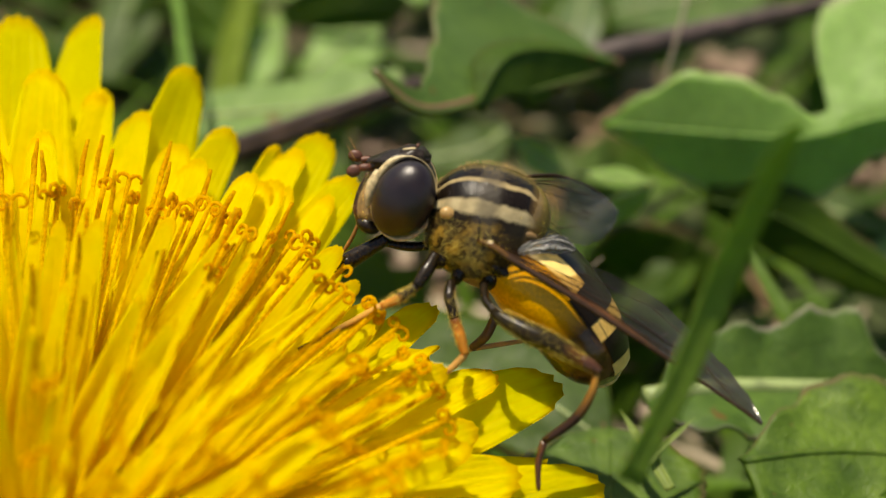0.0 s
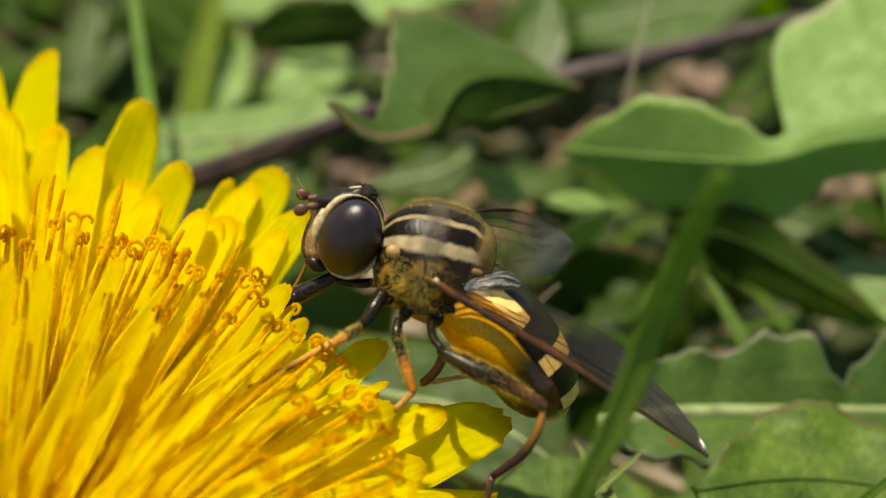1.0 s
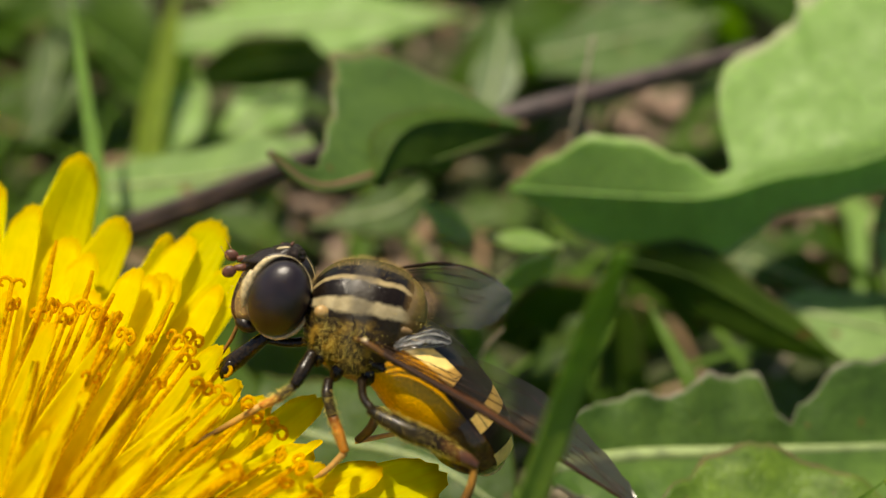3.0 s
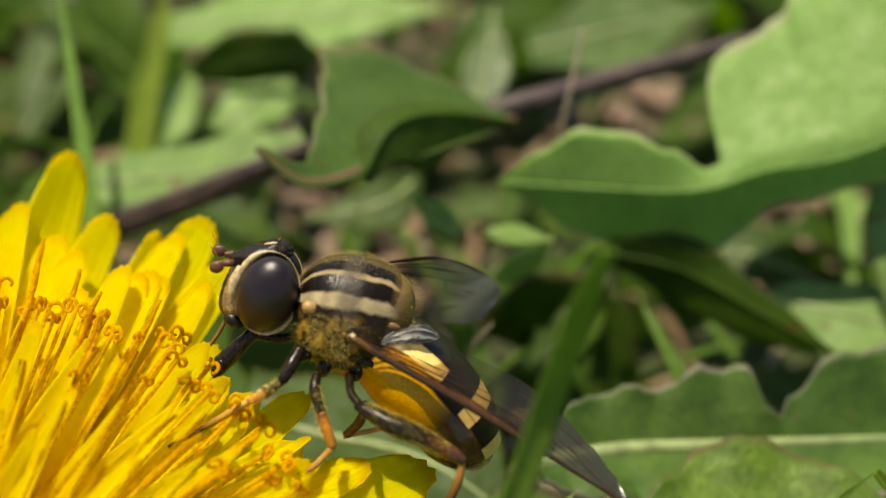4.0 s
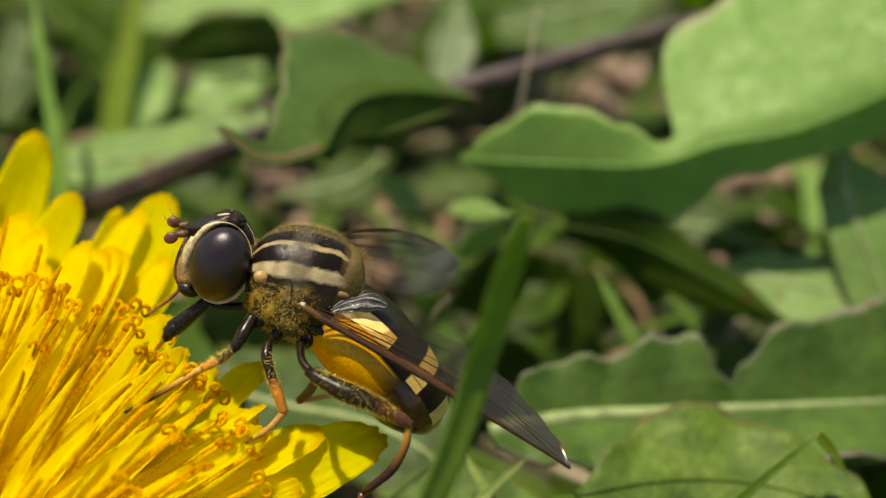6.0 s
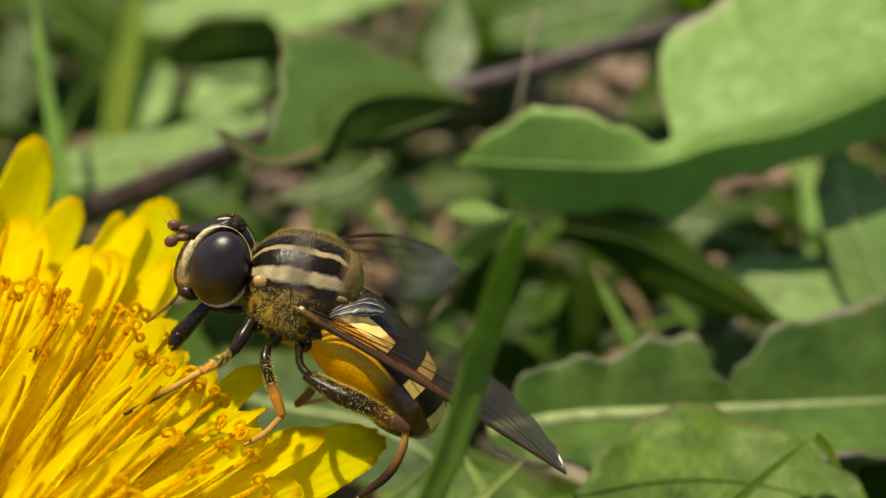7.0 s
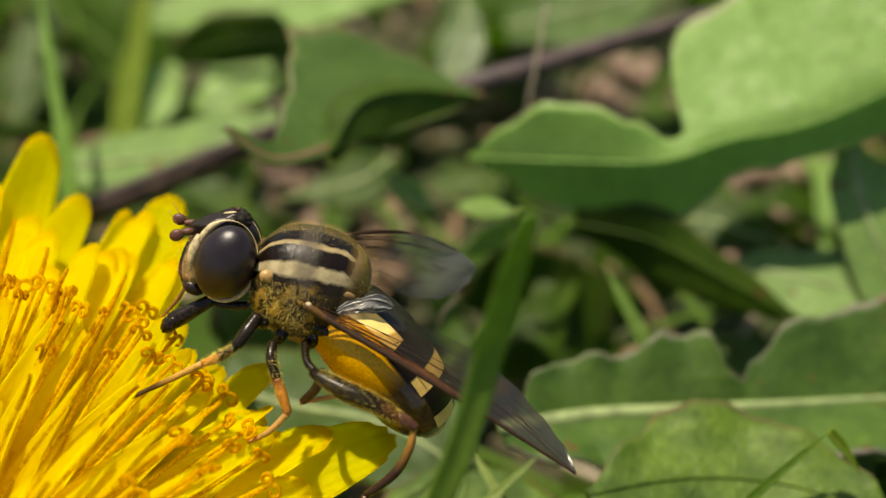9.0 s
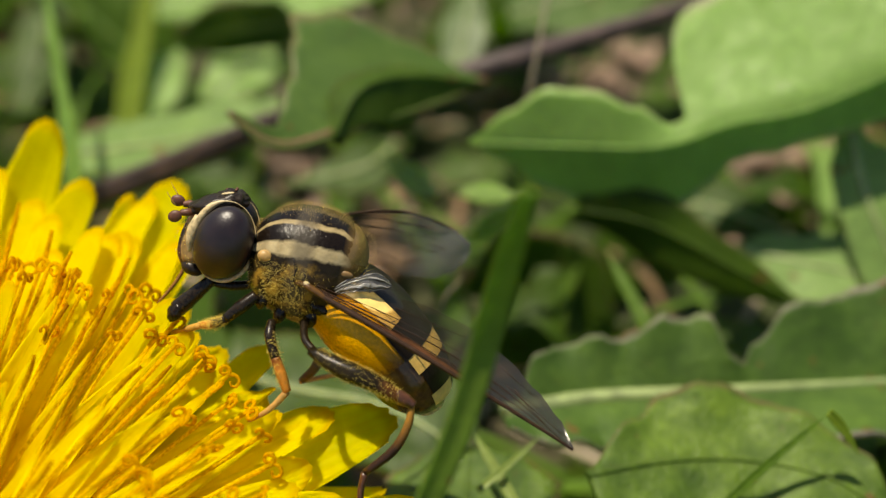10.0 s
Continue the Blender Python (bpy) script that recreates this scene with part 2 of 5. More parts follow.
def sheet(name, spine, widths, mat, normal=(0, -0.3, 0.95), fold=(0, 0), tilts=((0, 0, 0), (1, 0, 0)), cup=0.0, wave=0.0, waves=5, thick=0.25, count=40, half=6, seed=0, crease=0.0, ragged=0.45):
    """A leaf's blade: widths are rows of (place along, left, right); fold lifts the two sides, in degrees, and tilts adds to it in rows of (place along, left, right)."""
    c = spline(spine, count)
    rng = random.Random(seed)
    phase = rng.uniform(0, 6.28)
    nrm = Vector(normal).normalized()
    top, low, uvs = [], [], []
    for i, p in enumerate(c):
        t = i / (count - 1)
        tan = (c[min(i + 1, count - 1)] - c[max(i - 1, 0)]).normalized()
        s = nrm.cross(tan).normalized()
        n = tan.cross(s).normalized()
        wl, wr = across(widths, t)
        more = across(tilts, t)
        for j in range(-half, half + 1):
            q = j / half
            w = wl if q > 0 else wr
            w *= 1 + ragged * (0.05 * math.sin(t * 63 + phase + q) * abs(q) + 0.025 * math.sin(t * 141 + phase))
            ang = radians(fold[0] + more[0] if q > 0 else fold[1] + more[1])
            d = abs(q) * w
            out = (1 if q > 0 else -1) * d * math.cos(ang)
            rise = d * math.sin(ang) + cup * d * d + wave * q * q * math.sin(t * waves * 6.28 + phase + 1.3 * (q > 0))
            rise += 0.10 * noise.noise((p + s * out) * 0.6) * min(1, d)
            rise -= crease * math.exp(-(d / 0.5) ** 2)
            v = p + s * out + n * rise
            top.append(v)
            low.append(v - n * thick)
            uvs.append((t, 0.5 + 0.5 * q))
    m = 2 * half + 1
    faces = []
    k = len(top)
    for i in range(count - 1):
        for j in range(m - 1):
            a, b, d, e = i * m + j, i * m + j + 1, (i + 1) * m + j + 1, (i + 1) * m + j
            faces.append((a, e, d, b))
            faces.append((k + a, k + b, k + d, k + e))
        for a, e in ((i * m, (i + 1) * m), ((i + 1) * m + m - 1, i * m + m - 1)):
            faces.append((a, a + k, e + k, e))
    for j in range(m - 1):
        faces.append((j, j + 1, j + 1 + k, j + k))
        a = (count - 1) * m + j
        faces.append((a, a + k, a + 1 + k, a + 1))
    return shaped(name, [tuple(v) for v in top + low], faces, mat, uvs + uvs)


def leaf(label, spine, widths, mat, rib=RIB, rib_size=0.35, **how):
    ob = tagged(part("dandelion_leaf", sheet("leaf", spine, widths, mat, **how)), label, "leaf")
    n = Vector(how.get("normal", (0, -0.3, 0.95))).normalized()
    if rib:
        pts = [p + n * 0.02 for p in spline(spine, 12)]
        part("midrib", tube(pts, [rib_size, rib_size * 0.8, rib_size * 0.3], rib, 30, 8, "midrib", 0.7), ob, "raised midrib along the leaf")
    return ob


def grass_blade(label, spine, width, mat, normal=(0, -0.5, 0.85), fold=18, taper=(0.85, 1.0, 0.75, 0.06), thick=0.08):
    rows = [(i / (len(taper) - 1), k * width / 2, k * width / 2) for i, k in enumerate(taper)]
    ob = tagged(part("grass_blade", sheet("blade", spine, rows, mat, normal=normal, fold=(fold, fold), thick=thick, count=30, half=4, ragged=0.1)), label, "grass")
    n = Vector(normal).normalized()
    part("midrib", tube([p - n * (thick + 0.01) for p in spline(spine, 8)], [width * 0.05, width * 0.04, width * 0.01], mat, 20, 6, "midrib"), ob)
    return ob


# ---------- ground ----------
def ground():
    lines = [-60000, -20000, -6000, -2000, -700, -300, -160] + [-100 + 2.5 * i for i in range(81)] + [160, 300, 700, 2000, 6000, 20000, 60000]
    verts, faces = [], []
    n = len(lines)
    for y in lines:
        for x in lines:
            near = max(0.0, 1 - max(abs(x), abs(y)) / 160)
            h = 5.0 * noise.noise(Vector((x, y, 0)) * 0.045) + 1.6 * noise.noise(Vector((x, y, 7)) * 0.21)
            verts.append((x, y + 60, 9 + 0.6 * h * min(1, near * 3)))
    for i in range(n - 1):
        for j in range(n - 1):
            a = i * n + j
            faces.append((a, a + 1, a + n + 1, a + n))
    ob = part("ground", shaped("ground", verts, faces, SOIL))
    tagged(ob, "brown crumbly soil under the lawn", "ground", kind="structure")


ground()


# ---------- foreground blade ----------
grass_blade("broad green grass blade leaning in front of the fly", [(-0.22, 26.07, 29.69), (1.02, 27.58, 32.26), (1.81, 28.69, 34.69), (2.40, 28.95, 37.38), (2.88, 28.77, 39.86)], 0.82, GRASS_FRONT, taper=(1.0, 1.1, 1.1, 1.0, 0.6), normal=(0.2, -0.94, 0.18), fold=10)

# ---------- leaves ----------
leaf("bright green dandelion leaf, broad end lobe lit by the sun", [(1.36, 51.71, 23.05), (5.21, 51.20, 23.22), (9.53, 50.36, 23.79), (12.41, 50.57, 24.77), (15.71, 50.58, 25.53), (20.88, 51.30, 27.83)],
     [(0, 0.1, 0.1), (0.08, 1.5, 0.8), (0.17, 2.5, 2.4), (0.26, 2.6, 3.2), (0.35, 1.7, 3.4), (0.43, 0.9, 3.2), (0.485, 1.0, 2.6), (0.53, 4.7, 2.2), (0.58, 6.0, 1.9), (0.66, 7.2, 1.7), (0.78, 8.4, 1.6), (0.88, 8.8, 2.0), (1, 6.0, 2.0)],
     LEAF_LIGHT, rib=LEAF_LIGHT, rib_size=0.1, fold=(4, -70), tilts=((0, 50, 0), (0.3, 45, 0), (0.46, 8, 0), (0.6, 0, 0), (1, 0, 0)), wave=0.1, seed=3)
leaf("dark green dandelion leaf with a curled brown tip", [(2.12, 54.31, 24.44), (-1.28, 51.58, 25.15), (-3.98, 48.99, 26.00), (-6.34, 47.47, 26.55), (-8.20, 47.78, 27.95)],
     [(0, 0.2, 0.3), (0.15, 0.5, 3.2), (0.26, 0.5, 5.4), (0.36, 0.5, 6.0), (0.46, 0.5, 4.6), (0.57, 0.4, 2.8), (0.68, 0.4, 1.5), (0.77, 0.35, 0.7), (0.88, 0.25, 0.4), (1, 0.1, 0.15)], LEAF_BLUE, rib=RIB_RED, rib_size=0.2, fold=(30, 12), seed=5)
# the fold's shade is put into its darker green
leaf("folded lobe of a dandelion leaf, darkened for shade", [(-4.16, 48.21, 26.18), (-3.06, 50.06, 27.19), (-1.04, 52.05, 26.42), (2.11, 53.87, 24.70)],
     [(0, 0.2, 0.4), (0.3, 1.3, 1.6), (0.6, 1.2, 2.2), (1, 0.1, 0.2)], LEAF_SHADED, rib=LEAF_SHADED, rib_size=0.1, fold=(-20, -50), seed=6)
leaf("pale green leaf lying behind the flower", [(-18.54, 55.81, 19.39), (-14.65, 55.21, 20.21), (-10.34, 54.86, 21.32), (-7.27, 55.81, 22.37)],
     [(0, 0.8, 0.8), (0.3, 1.5, 1.4), (0.7, 1.8, 1.5), (1, 0.4, 0.4)], LEAF_PALE, rib_size=0.15, seed=7)
leaf("green toothed dandelion leaf with a pale midrib", [(2.50, 38.81, 19.92), (5.84, 39.83, 19.57), (9.21, 40.28, 19.32), (13.74, 40.75, 19.09), (19.86, 41.61, 18.56)],
     [(0, 0.2, 1.0), (0.06, 0.5, 1.7), (0.12, 2.0, 2.3), (0.25, 2.4, 2.9), (0.36, 2.3, 2.9), (0.52, 3.1, 3.4), (0.605, 3.1, 3.4), (0.65, 1.3, 3.4), (0.675, 1.0, 3.4), (0.70, 1.9, 3.4), (0.78, 3.3, 3.1), (1, 4.4, 3.1)],
     LEAF, rib_size=0.36, fold=(26, 24), wave=0.26, waves=6, seed=8, count=110, half=10)
leaf("mottled green leaf lobe close to the ground", [(5.60, 34.94, 20.86), (8.60, 35.92, 20.45), (11.59, 36.24, 20.06), (14.38, 35.50, 19.99), (16.71, 34.23, 19.32)],
     [(0, 0.3, 2.0), (0.18, 1.8, 3.0), (0.30, 2.9, 3.0), (0.42, 3.1, 3.0), (0.62, 2.3, 3.0), (0.8, 1.7, 3), (1, 0.6, 2)], LEAF_MOTTLED, rib=LEAF_MOTTLED, rib_size=0.12, wave=0.25, waves=4, seed=9)
# shade behind the fly is carried by this leaf's dark green
leaf("green leaf behind the fly, its shade put into the colour", [(6.07, 50.5, 20.23), (9.21, 49.6, 20.04), (12.51, 47.9, 19.13), (15.68, 46.0, 18.4)],
     [(0, 0.6, 0.8), (0.3, 1.5, 2.0), (0.65, 0.9, 1.5), (1, 0.1, 0.15)], LEAF_SHADED, rib=LEAF_SHADED, rib_size=0.1, normal=(0.55, -0.8, 0.15), fold=(5, -25), seed=10)
# added leaf that hides sunlit soil; its dark green stands for a shaded gap
leaf("broad leaf added over a gap, deep shade in its colour", [(0.97, 52.84, 13.09), (4.43, 52.21, 13.89), (8.06, 50.53, 13.52)],
     [(0, 0.6, 0.6), (0.4, 3.2, 3.0), (0.8, 2.6, 2.4), (1, 0.2, 0.2)], LEAF_SHADED, rib=LEAF_SHADED, rib_size=0.1, normal=(0.5, -0.85, 0.1), seed=41)
leaf("smooth light green leaf end lying in the sun", [(12.43, 50.00, 18.16), (15.70, 48.86, 18.38), (20.82, 47.24, 18.08)],
     [(0, 0.1, 0.2), (0.35, 1.2, 2.2), (0.7, 1.8, 2.6), (1, 1.8, 2.6)], LEAF_PALE, rib_size=0.15, seed=11)
leaf("pale blue-green leaf standing at the edge", [(18.04, 52.27, 22.92), (18.51, 50.09, 21.24), (19.94, 47.13, 18.70)],
     [(0, 0.5, 0.6), (0.3, 1.8, 1.2), (1, 2.5, 1.6)], LEAF_PALE, rib_size=0.25, normal=(-0.2, -0.6, 0.75), seed=12)
leaf("small pointed light green leaf", [(-0.22, 51.0, 20.71), (-1.34, 52.0, 21.06), (-2.56, 53.0, 21.43)],
     [(0, 0.3, 0.3), (0.4, 0.75, 0.6), (1, 0.05, 0.05)], LEAF_LIGHT, rib_size=0.08, fold=(15, 15), normal=(0, -0.5, 0.85), seed=13)
leaf("small light green leaf lobe ending in a point", [(0.4, 51.5, 20.5), (2.1, 50.5, 21.14), (3.63, 49.5, 21.76)],
     [(0, 0.1, 0.1), (0.5, 0.5, 0.4), (1, 0.05, 0.05)], LEAF_LIGHT, rib_size=0.08, normal=(0, -0.5, 0.85), seed=17)
leaf("small narrow light green leaf", [(1.28, 50.5, 18.38), (2.61, 50.0, 20.01), (3.63, 49.5, 21.69)],
     [(0, 0.4, 0.4), (0.5, 0.65, 0.6), (1, 0.05, 0.05)], LEAF_LIGHT, rib_size=0.08, normal=(0.3, -0.8, 0.5), seed=14)
leaf("small pale leaf lobe low behind the blade", [(7.34, 52.05, 19.69), (8.61, 51.29, 18.85), (9.24, 50.37, 17.82)], [(0, 0.5, 0.4), (0.5, 0.9, 0.8), (1, 0.1, 0.1)], LEAF_PALE, rib_size=0.1, seed=61)
leaf("green leaf under the flower head", [(-9.46, 43.50, 17.67), (-6.08, 42.21, 17.72), (-1.89, 40.60, 18.18), (1.67, 38.14, 17.69)],
     [(0, 2, 1.5), (0.4, 2.8, 3.0), (0.8, 2.6, 2.6), (1, 0.3, 0.3)], LEAF_SHADED, rib_size=0.2, seed=15)
leaf("dark green leaf lobe low in the lawn", [(1.04, 33.11, 18.83), (1.14, 35.85, 18.88), (1.21, 38.00, 19.03)],
     [(0, 1.6, 1.6), (0.3, 3.3, 3.4), (0.6, 3.2, 3.5), (0.85, 2.0, 2.4), (0.96, 0.9, 1.1), (1, 0.1, 0.1)], LEAF_MOTTLED, rib=LEAF_MOTTLED, rib_size=0.1, seed=16)
for k, (a, b, c, w, mat) in enumerate((
        ((-16.17, 72.35, 16.83), (-8.83, 72.03, 17.97), (-0.12, 71.59, 18.98), 2.6, LEAF_LIGHT),
        ((-12.10, 62.28, 17.60), (-10.23, 64.33, 18.39), (-8.60, 66.32, 19.10), 1.9, LEAF_LIGHT),
        ((-16.73, 62.01, 15.81), (-15.33, 64.37, 16.93), (-13.62, 67.58, 17.51), 1.7, LEAF_LIGHT),
        ((0.44, 61.15, 19.33), (1.15, 63.65, 20.61), (1.62, 67.43, 21.82), 1.3, LEAF_BLUE),
        ((3.56, 70.05, 17.26), (8.38, 70.03, 18.73), (13.54, 70.84, 19.64), 3.0, LEAF),
        ((-23.47, 66.76, 13.61), (-22.77, 70.88, 15.19), (-23.50, 77.92, 17.03), 1.8, LEAF_SHADED),
        ((9.91, 55.37, 15.91), (12.98, 54.62, 16.57), (16.75, 52.82, 16.06), 1.6, LEAF_SHADED),
        ((-2.27, 57.55, 18.32), (-3.90, 56.82, 17.52), (-7.69, 56.28, 16.91), 1.5, LEAF_SHADED))):
    leaf("soft green leaf in the lawn behind", [a, b, c], [(0, w * 0.4, w * 0.4), (0.5, w, w), (1, 0.1, 0.1)], mat, rib_size=0.15, seed=30 + k)


# steep tilt and darkened green together make this leaf's shade
leaf("underside of a leaf tilted away from the sun, colour darkened too", [(-13.6, 64.9, 19.1), (-10.4, 64.6, 20.3), (-7.1, 64.8, 20.5)], [(0, 0.8, 0.5), (0.4, 1.6, 1.2), (0.8, 1.4, 1.2), (1, 0.2, 0.2)], LEAF_SHADED, rib=LEAF_SHADED, rib_size=0.1, normal=(0.1, -0.8, 0.25), seed=44)


BARE = ((8.5, 73.4), (12.0, 71.0), (15.3, 62.3), (19.0, 63.7), (-4.3, 61.8), (-10.5, 78.0), (-6.0, 65.0))      # spots where the soil lies open


def scattered(name, label, number, mat, seed, length, width, rise, region, category):
    """Many small blades or leaves low in the lawn, in one mesh."""
    rng = random.Random(seed)
    verts, faces, uvs = [], [], []
    x0, x1, y0, y1 = region
    for _ in range(number):
        x, y = rng.uniform(x0, x1), rng.uniform(y0, y1)
        if any((x - a) ** 2 + (y - b) ** 2 < 20 for a, b in BARE):
            continue
        base = Vector((x, y, rng.uniform(7, 10)))
        az = rng.uniform(0, 6.283)
        out = Vector((math.cos(az), math.sin(az), 0))
        l, w = length * rng.uniform(0.5, 1.3), width * rng.uniform(0.6, 1.3)
        h = rise * rng.uniform(0.3, 1.1)
        side = Vector((-out.y, out.x, rng.uniform(-0.4, 0.4))).normalized()
        k, n = len(verts), 7
        for i in range(n + 1):
            t = i / n
            p = base + out * (l * t) + Vector((0, 0, h * math.sin(min(1.0, t * 1.3) * 1.57) - 0.25 * h * t * t))
            ww = w * (0.35 + 0.65 * math.sin(min(1, t * 1.25 + 0.15) * 3.1)) * (1 + 0.25 * math.sin(t * 21 + az)) if t < 0.98 else 0.05
            ww = max(0.05, ww)
            for q in (-1, 0, 1):
                verts.append(tuple(p + side * (q * ww / 2) + Vector((0, 0, 0.18 * ww * abs(q)))))
                uvs.append((t, 0.5 + 0.48 * q))
        for i in range(n):
            for j in range(2):
                a = k + i * 3 + j
                faces.append((a, a + 1, a + 4, a + 3))
    ob = part(name, shaped(name, verts, faces, mat, uvs))
    return tagged(ob, label, category, kind="stuff")


LAWN = (-60, 70, 30, 150)
# the shade deep in the lawn is in these leaves' colour
scattered("undergrowth", "dense green leaves low in the lawn, darkened for shade", 430, LEAF_SHADED, 1, 13, 4.4, 8, LAWN, "undergrowth")
scattered("undergrowth", "light green young leaves low in the lawn", 70, LEAF_LIGHT, 2, 11, 3.2, 5, (-60, 70, 62, 150), "undergrowth")
scattered("grass", "thin green grass blades low in the lawn", 500, GRASS, 3, 18, 0.8, 9, LAWN, "grass")
scattered("litter", "brown dead blades and leaf scraps on the soil", 420, DEAD, 7, 11, 1.3, 3.5, LAWN, "litter")
scattered("litter", "dry straw-coloured leaf litter on the soil", 500, STRAW, 4, 9, 0.8, 2.0, LAWN, "litter")


scattered("grass", "lawn of grass and weeds all round", 5000, GRASS, 5, 26, 3.0, 14, (-500, 500, -380, 30), "grass")
scattered("grass", "lawn of grass and weeds all round", 6000, GRASS, 6, 26, 3.0, 14, (-500, 500, 150, 700), "grass")

scattered("grass", "lawn of grass and weeds all round", 2200, GRASS, 8, 26, 3.0, 14, (-500, -62, 28, 152), "grass")
scattered("grass", "lawn of grass and weeds all round", 2200, GRASS, 9, 26, 3.0, 14, (72, 500, 28, 152), "grass")


def pebbles():
    rng = random.Random(21)
    verts, faces = [], []
    for _ in range(90):
        c = Vector((rng.uniform(-50, 60), rng.uniform(35, 140), rng.uniform(8, 10.5)))
        r = rng.uniform(0.4, 1.4)
        k, n, m = len(verts), 5, 8
        for i in range(n + 1):
            for j in range(m):
                th, ph = math.pi * i / n, 6.283 * j / m
                v = Vector((math.sin(th) * math.cos(ph), math.sin(th) * math.sin(ph) * 0.8, math.cos(th) * 0.6))
                verts.append(tuple(c + v * r * (1 + 0.5 * noise.noise(v * 1.5 + c))))
        for i in range(n):
            for j in range(m):
                faces.append((k + i * m + j, k + (i + 1) * m + j, k + (i + 1) * m + (j + 1) % m, k + i * m + (j + 1) % m))
    tagged(part("pebbles", shaped("pebbles", verts, faces, PEBBLE)), "small beige pebbles and crumbs on the soil", "pebbles", kind="stuff")


pebbles()


def crumbs():
    """Pinkish-brown crumbs of dry soil on the bare spots."""
    rng = random.Random(33)
    verts, faces = [], []
    for a, b in BARE:
        for _ in range(38):
            c = Vector((a + rng.gauss(0, 2.6), b + rng.gauss(0, 2.6), rng.uniform(8.5, 11)))
            r = rng.uniform(0.25, 0.85)
            k, n, m = len(verts), 5, 7
            for i in range(n + 1):
                for j in range(m):
                    th, ph = math.pi * i / n, 6.283 * j / m
                    v = Vector((math.sin(th) * math.cos(ph), math.sin(th) * math.sin(ph), math.cos(th) * 0.7))
                    verts.append(tuple(c + v * r * (1 + 0.7 * noise.noise(v * 1.6 + c))))
            for i in range(n):
                for j in range(m):
                    faces.append((k + i * m + j, k + (i + 1) * m + j, k + (i + 1) * m + (j + 1) % m, k + i * m + (j + 1) % m))
    tagged(part("soil_crumbs", shaped("crumbs", verts, faces, CRUMB)), "pinkish brown crumbs of dry soil", "soil", kind="stuff")


crumbs()

# ---------- stems and further blades ----------
def stem(name, label, pts, r, mat, cat="stem"):
    ob = tagged(part(name, tube(pts, r, mat, 24, 10, name)), label, cat)
    for dx, dz in ((-0.5, 0.75), (0.5, 0.8)):
        edge = [Vector(p) + Vector((dx * r[0], -0.35 * r[0], dz * r[0])) for p in spline(pts, 8)]
        part("ridge", tube(edge, [0.22 * k for k in r], mat, 24, 6, "ridge"), ob)
    return ob


stem("leaf_stalk", "dark purple leaf stalk lying across the lawn", [(-17.09, 53.0, 18.7), (-13.53, 53.0, 20.31), (-9.9, 53.5, 21.76), (-6.4, 54.5, 22.75)], [0.66, 0.58, 0.42], PURPLE)
stem("leaf_stalk", "dark purple stem running back through the leaves", [(-2.15, 55.89, 22.46), (1.90, 55.48, 24.25), (6.81, 57.60, 24.36), (13.06, 60.40, 24.47)], [0.4, 0.55, 0.5, 0.4], PURPLE)
stem("dry_stalk", "pale dry grass stalk standing among leaves", [(4.85, 55.69, 28.21), (4.46, 54.48, 26.42), (3.95, 53.33, 24.10)], [0.06, 0.08, 0.08], STRAW, "stalk")
# thin pale tube added in place of an unidentified whitish wisp
stem("dry_stalk", "short whitish wisp behind the abdomen, added as a thin tube", [(0.05, 44.0, 20.1), (0.36, 44.0, 21.3), (0.99, 44.0, 22.24)], [0.03, 0.06, 0.03], STRAW, "stalk")
grass_blade("upright light green grass blade", [(-15.79, 49.39, 21.21), (-16.10, 51.71, 23.05), (-16.94, 55.13, 25.36), (-18.12, 59.74, 28.23)], 0.75, GRASS_BRIGHT)
grass_blade("broad yellow-green grass blade", [(-16.23, 60.08, 15.16), (-16.15, 63.37, 17.31), (-15.62, 66.91, 19.75), (-15.29, 70.13, 21.83)], 1.5, GRASS_OLIVE)
grass_blade("short light green grass blade", [(8.98, 42.45, 19.49), (8.20, 44.37, 20.12), (7.04, 47.52, 20.64)], 0.7, GRASS)
# sunlit side of the thin blade below; transmitted light is in its yellow-green
grass_blade("bent grass blade tip, light through it painted yellow-green", [(14.24, 36.09, 22.89), (14.79, 35.90, 22.23), (15.48, 35.45, 21.28)], 0.42, GRASS_OLIVE)
grass_blade("thin green grass blade tip", [(10.57, 34.50, 19.63), (12.30, 35.28, 21.24), (14.36, 36.15, 22.95)], 0.36, GRASS)
grass_blade("pale flattened grass blade", [(2.94, 33.89, 20.44), (2.17, 35.46, 20.69), (1.33, 37.07, 20.99)], 0.45, GRASS_PALE)
grass_blade("pale thin grass blade", [(1.53, 34.29, 20.89), (2.76, 35.28, 21.24), (3.91, 36.28, 21.61)], 0.3, GRASS_PALE)


# ---------- dandelion ----------
CENTRE = Vector((-18.2, 27.2, 21.6))


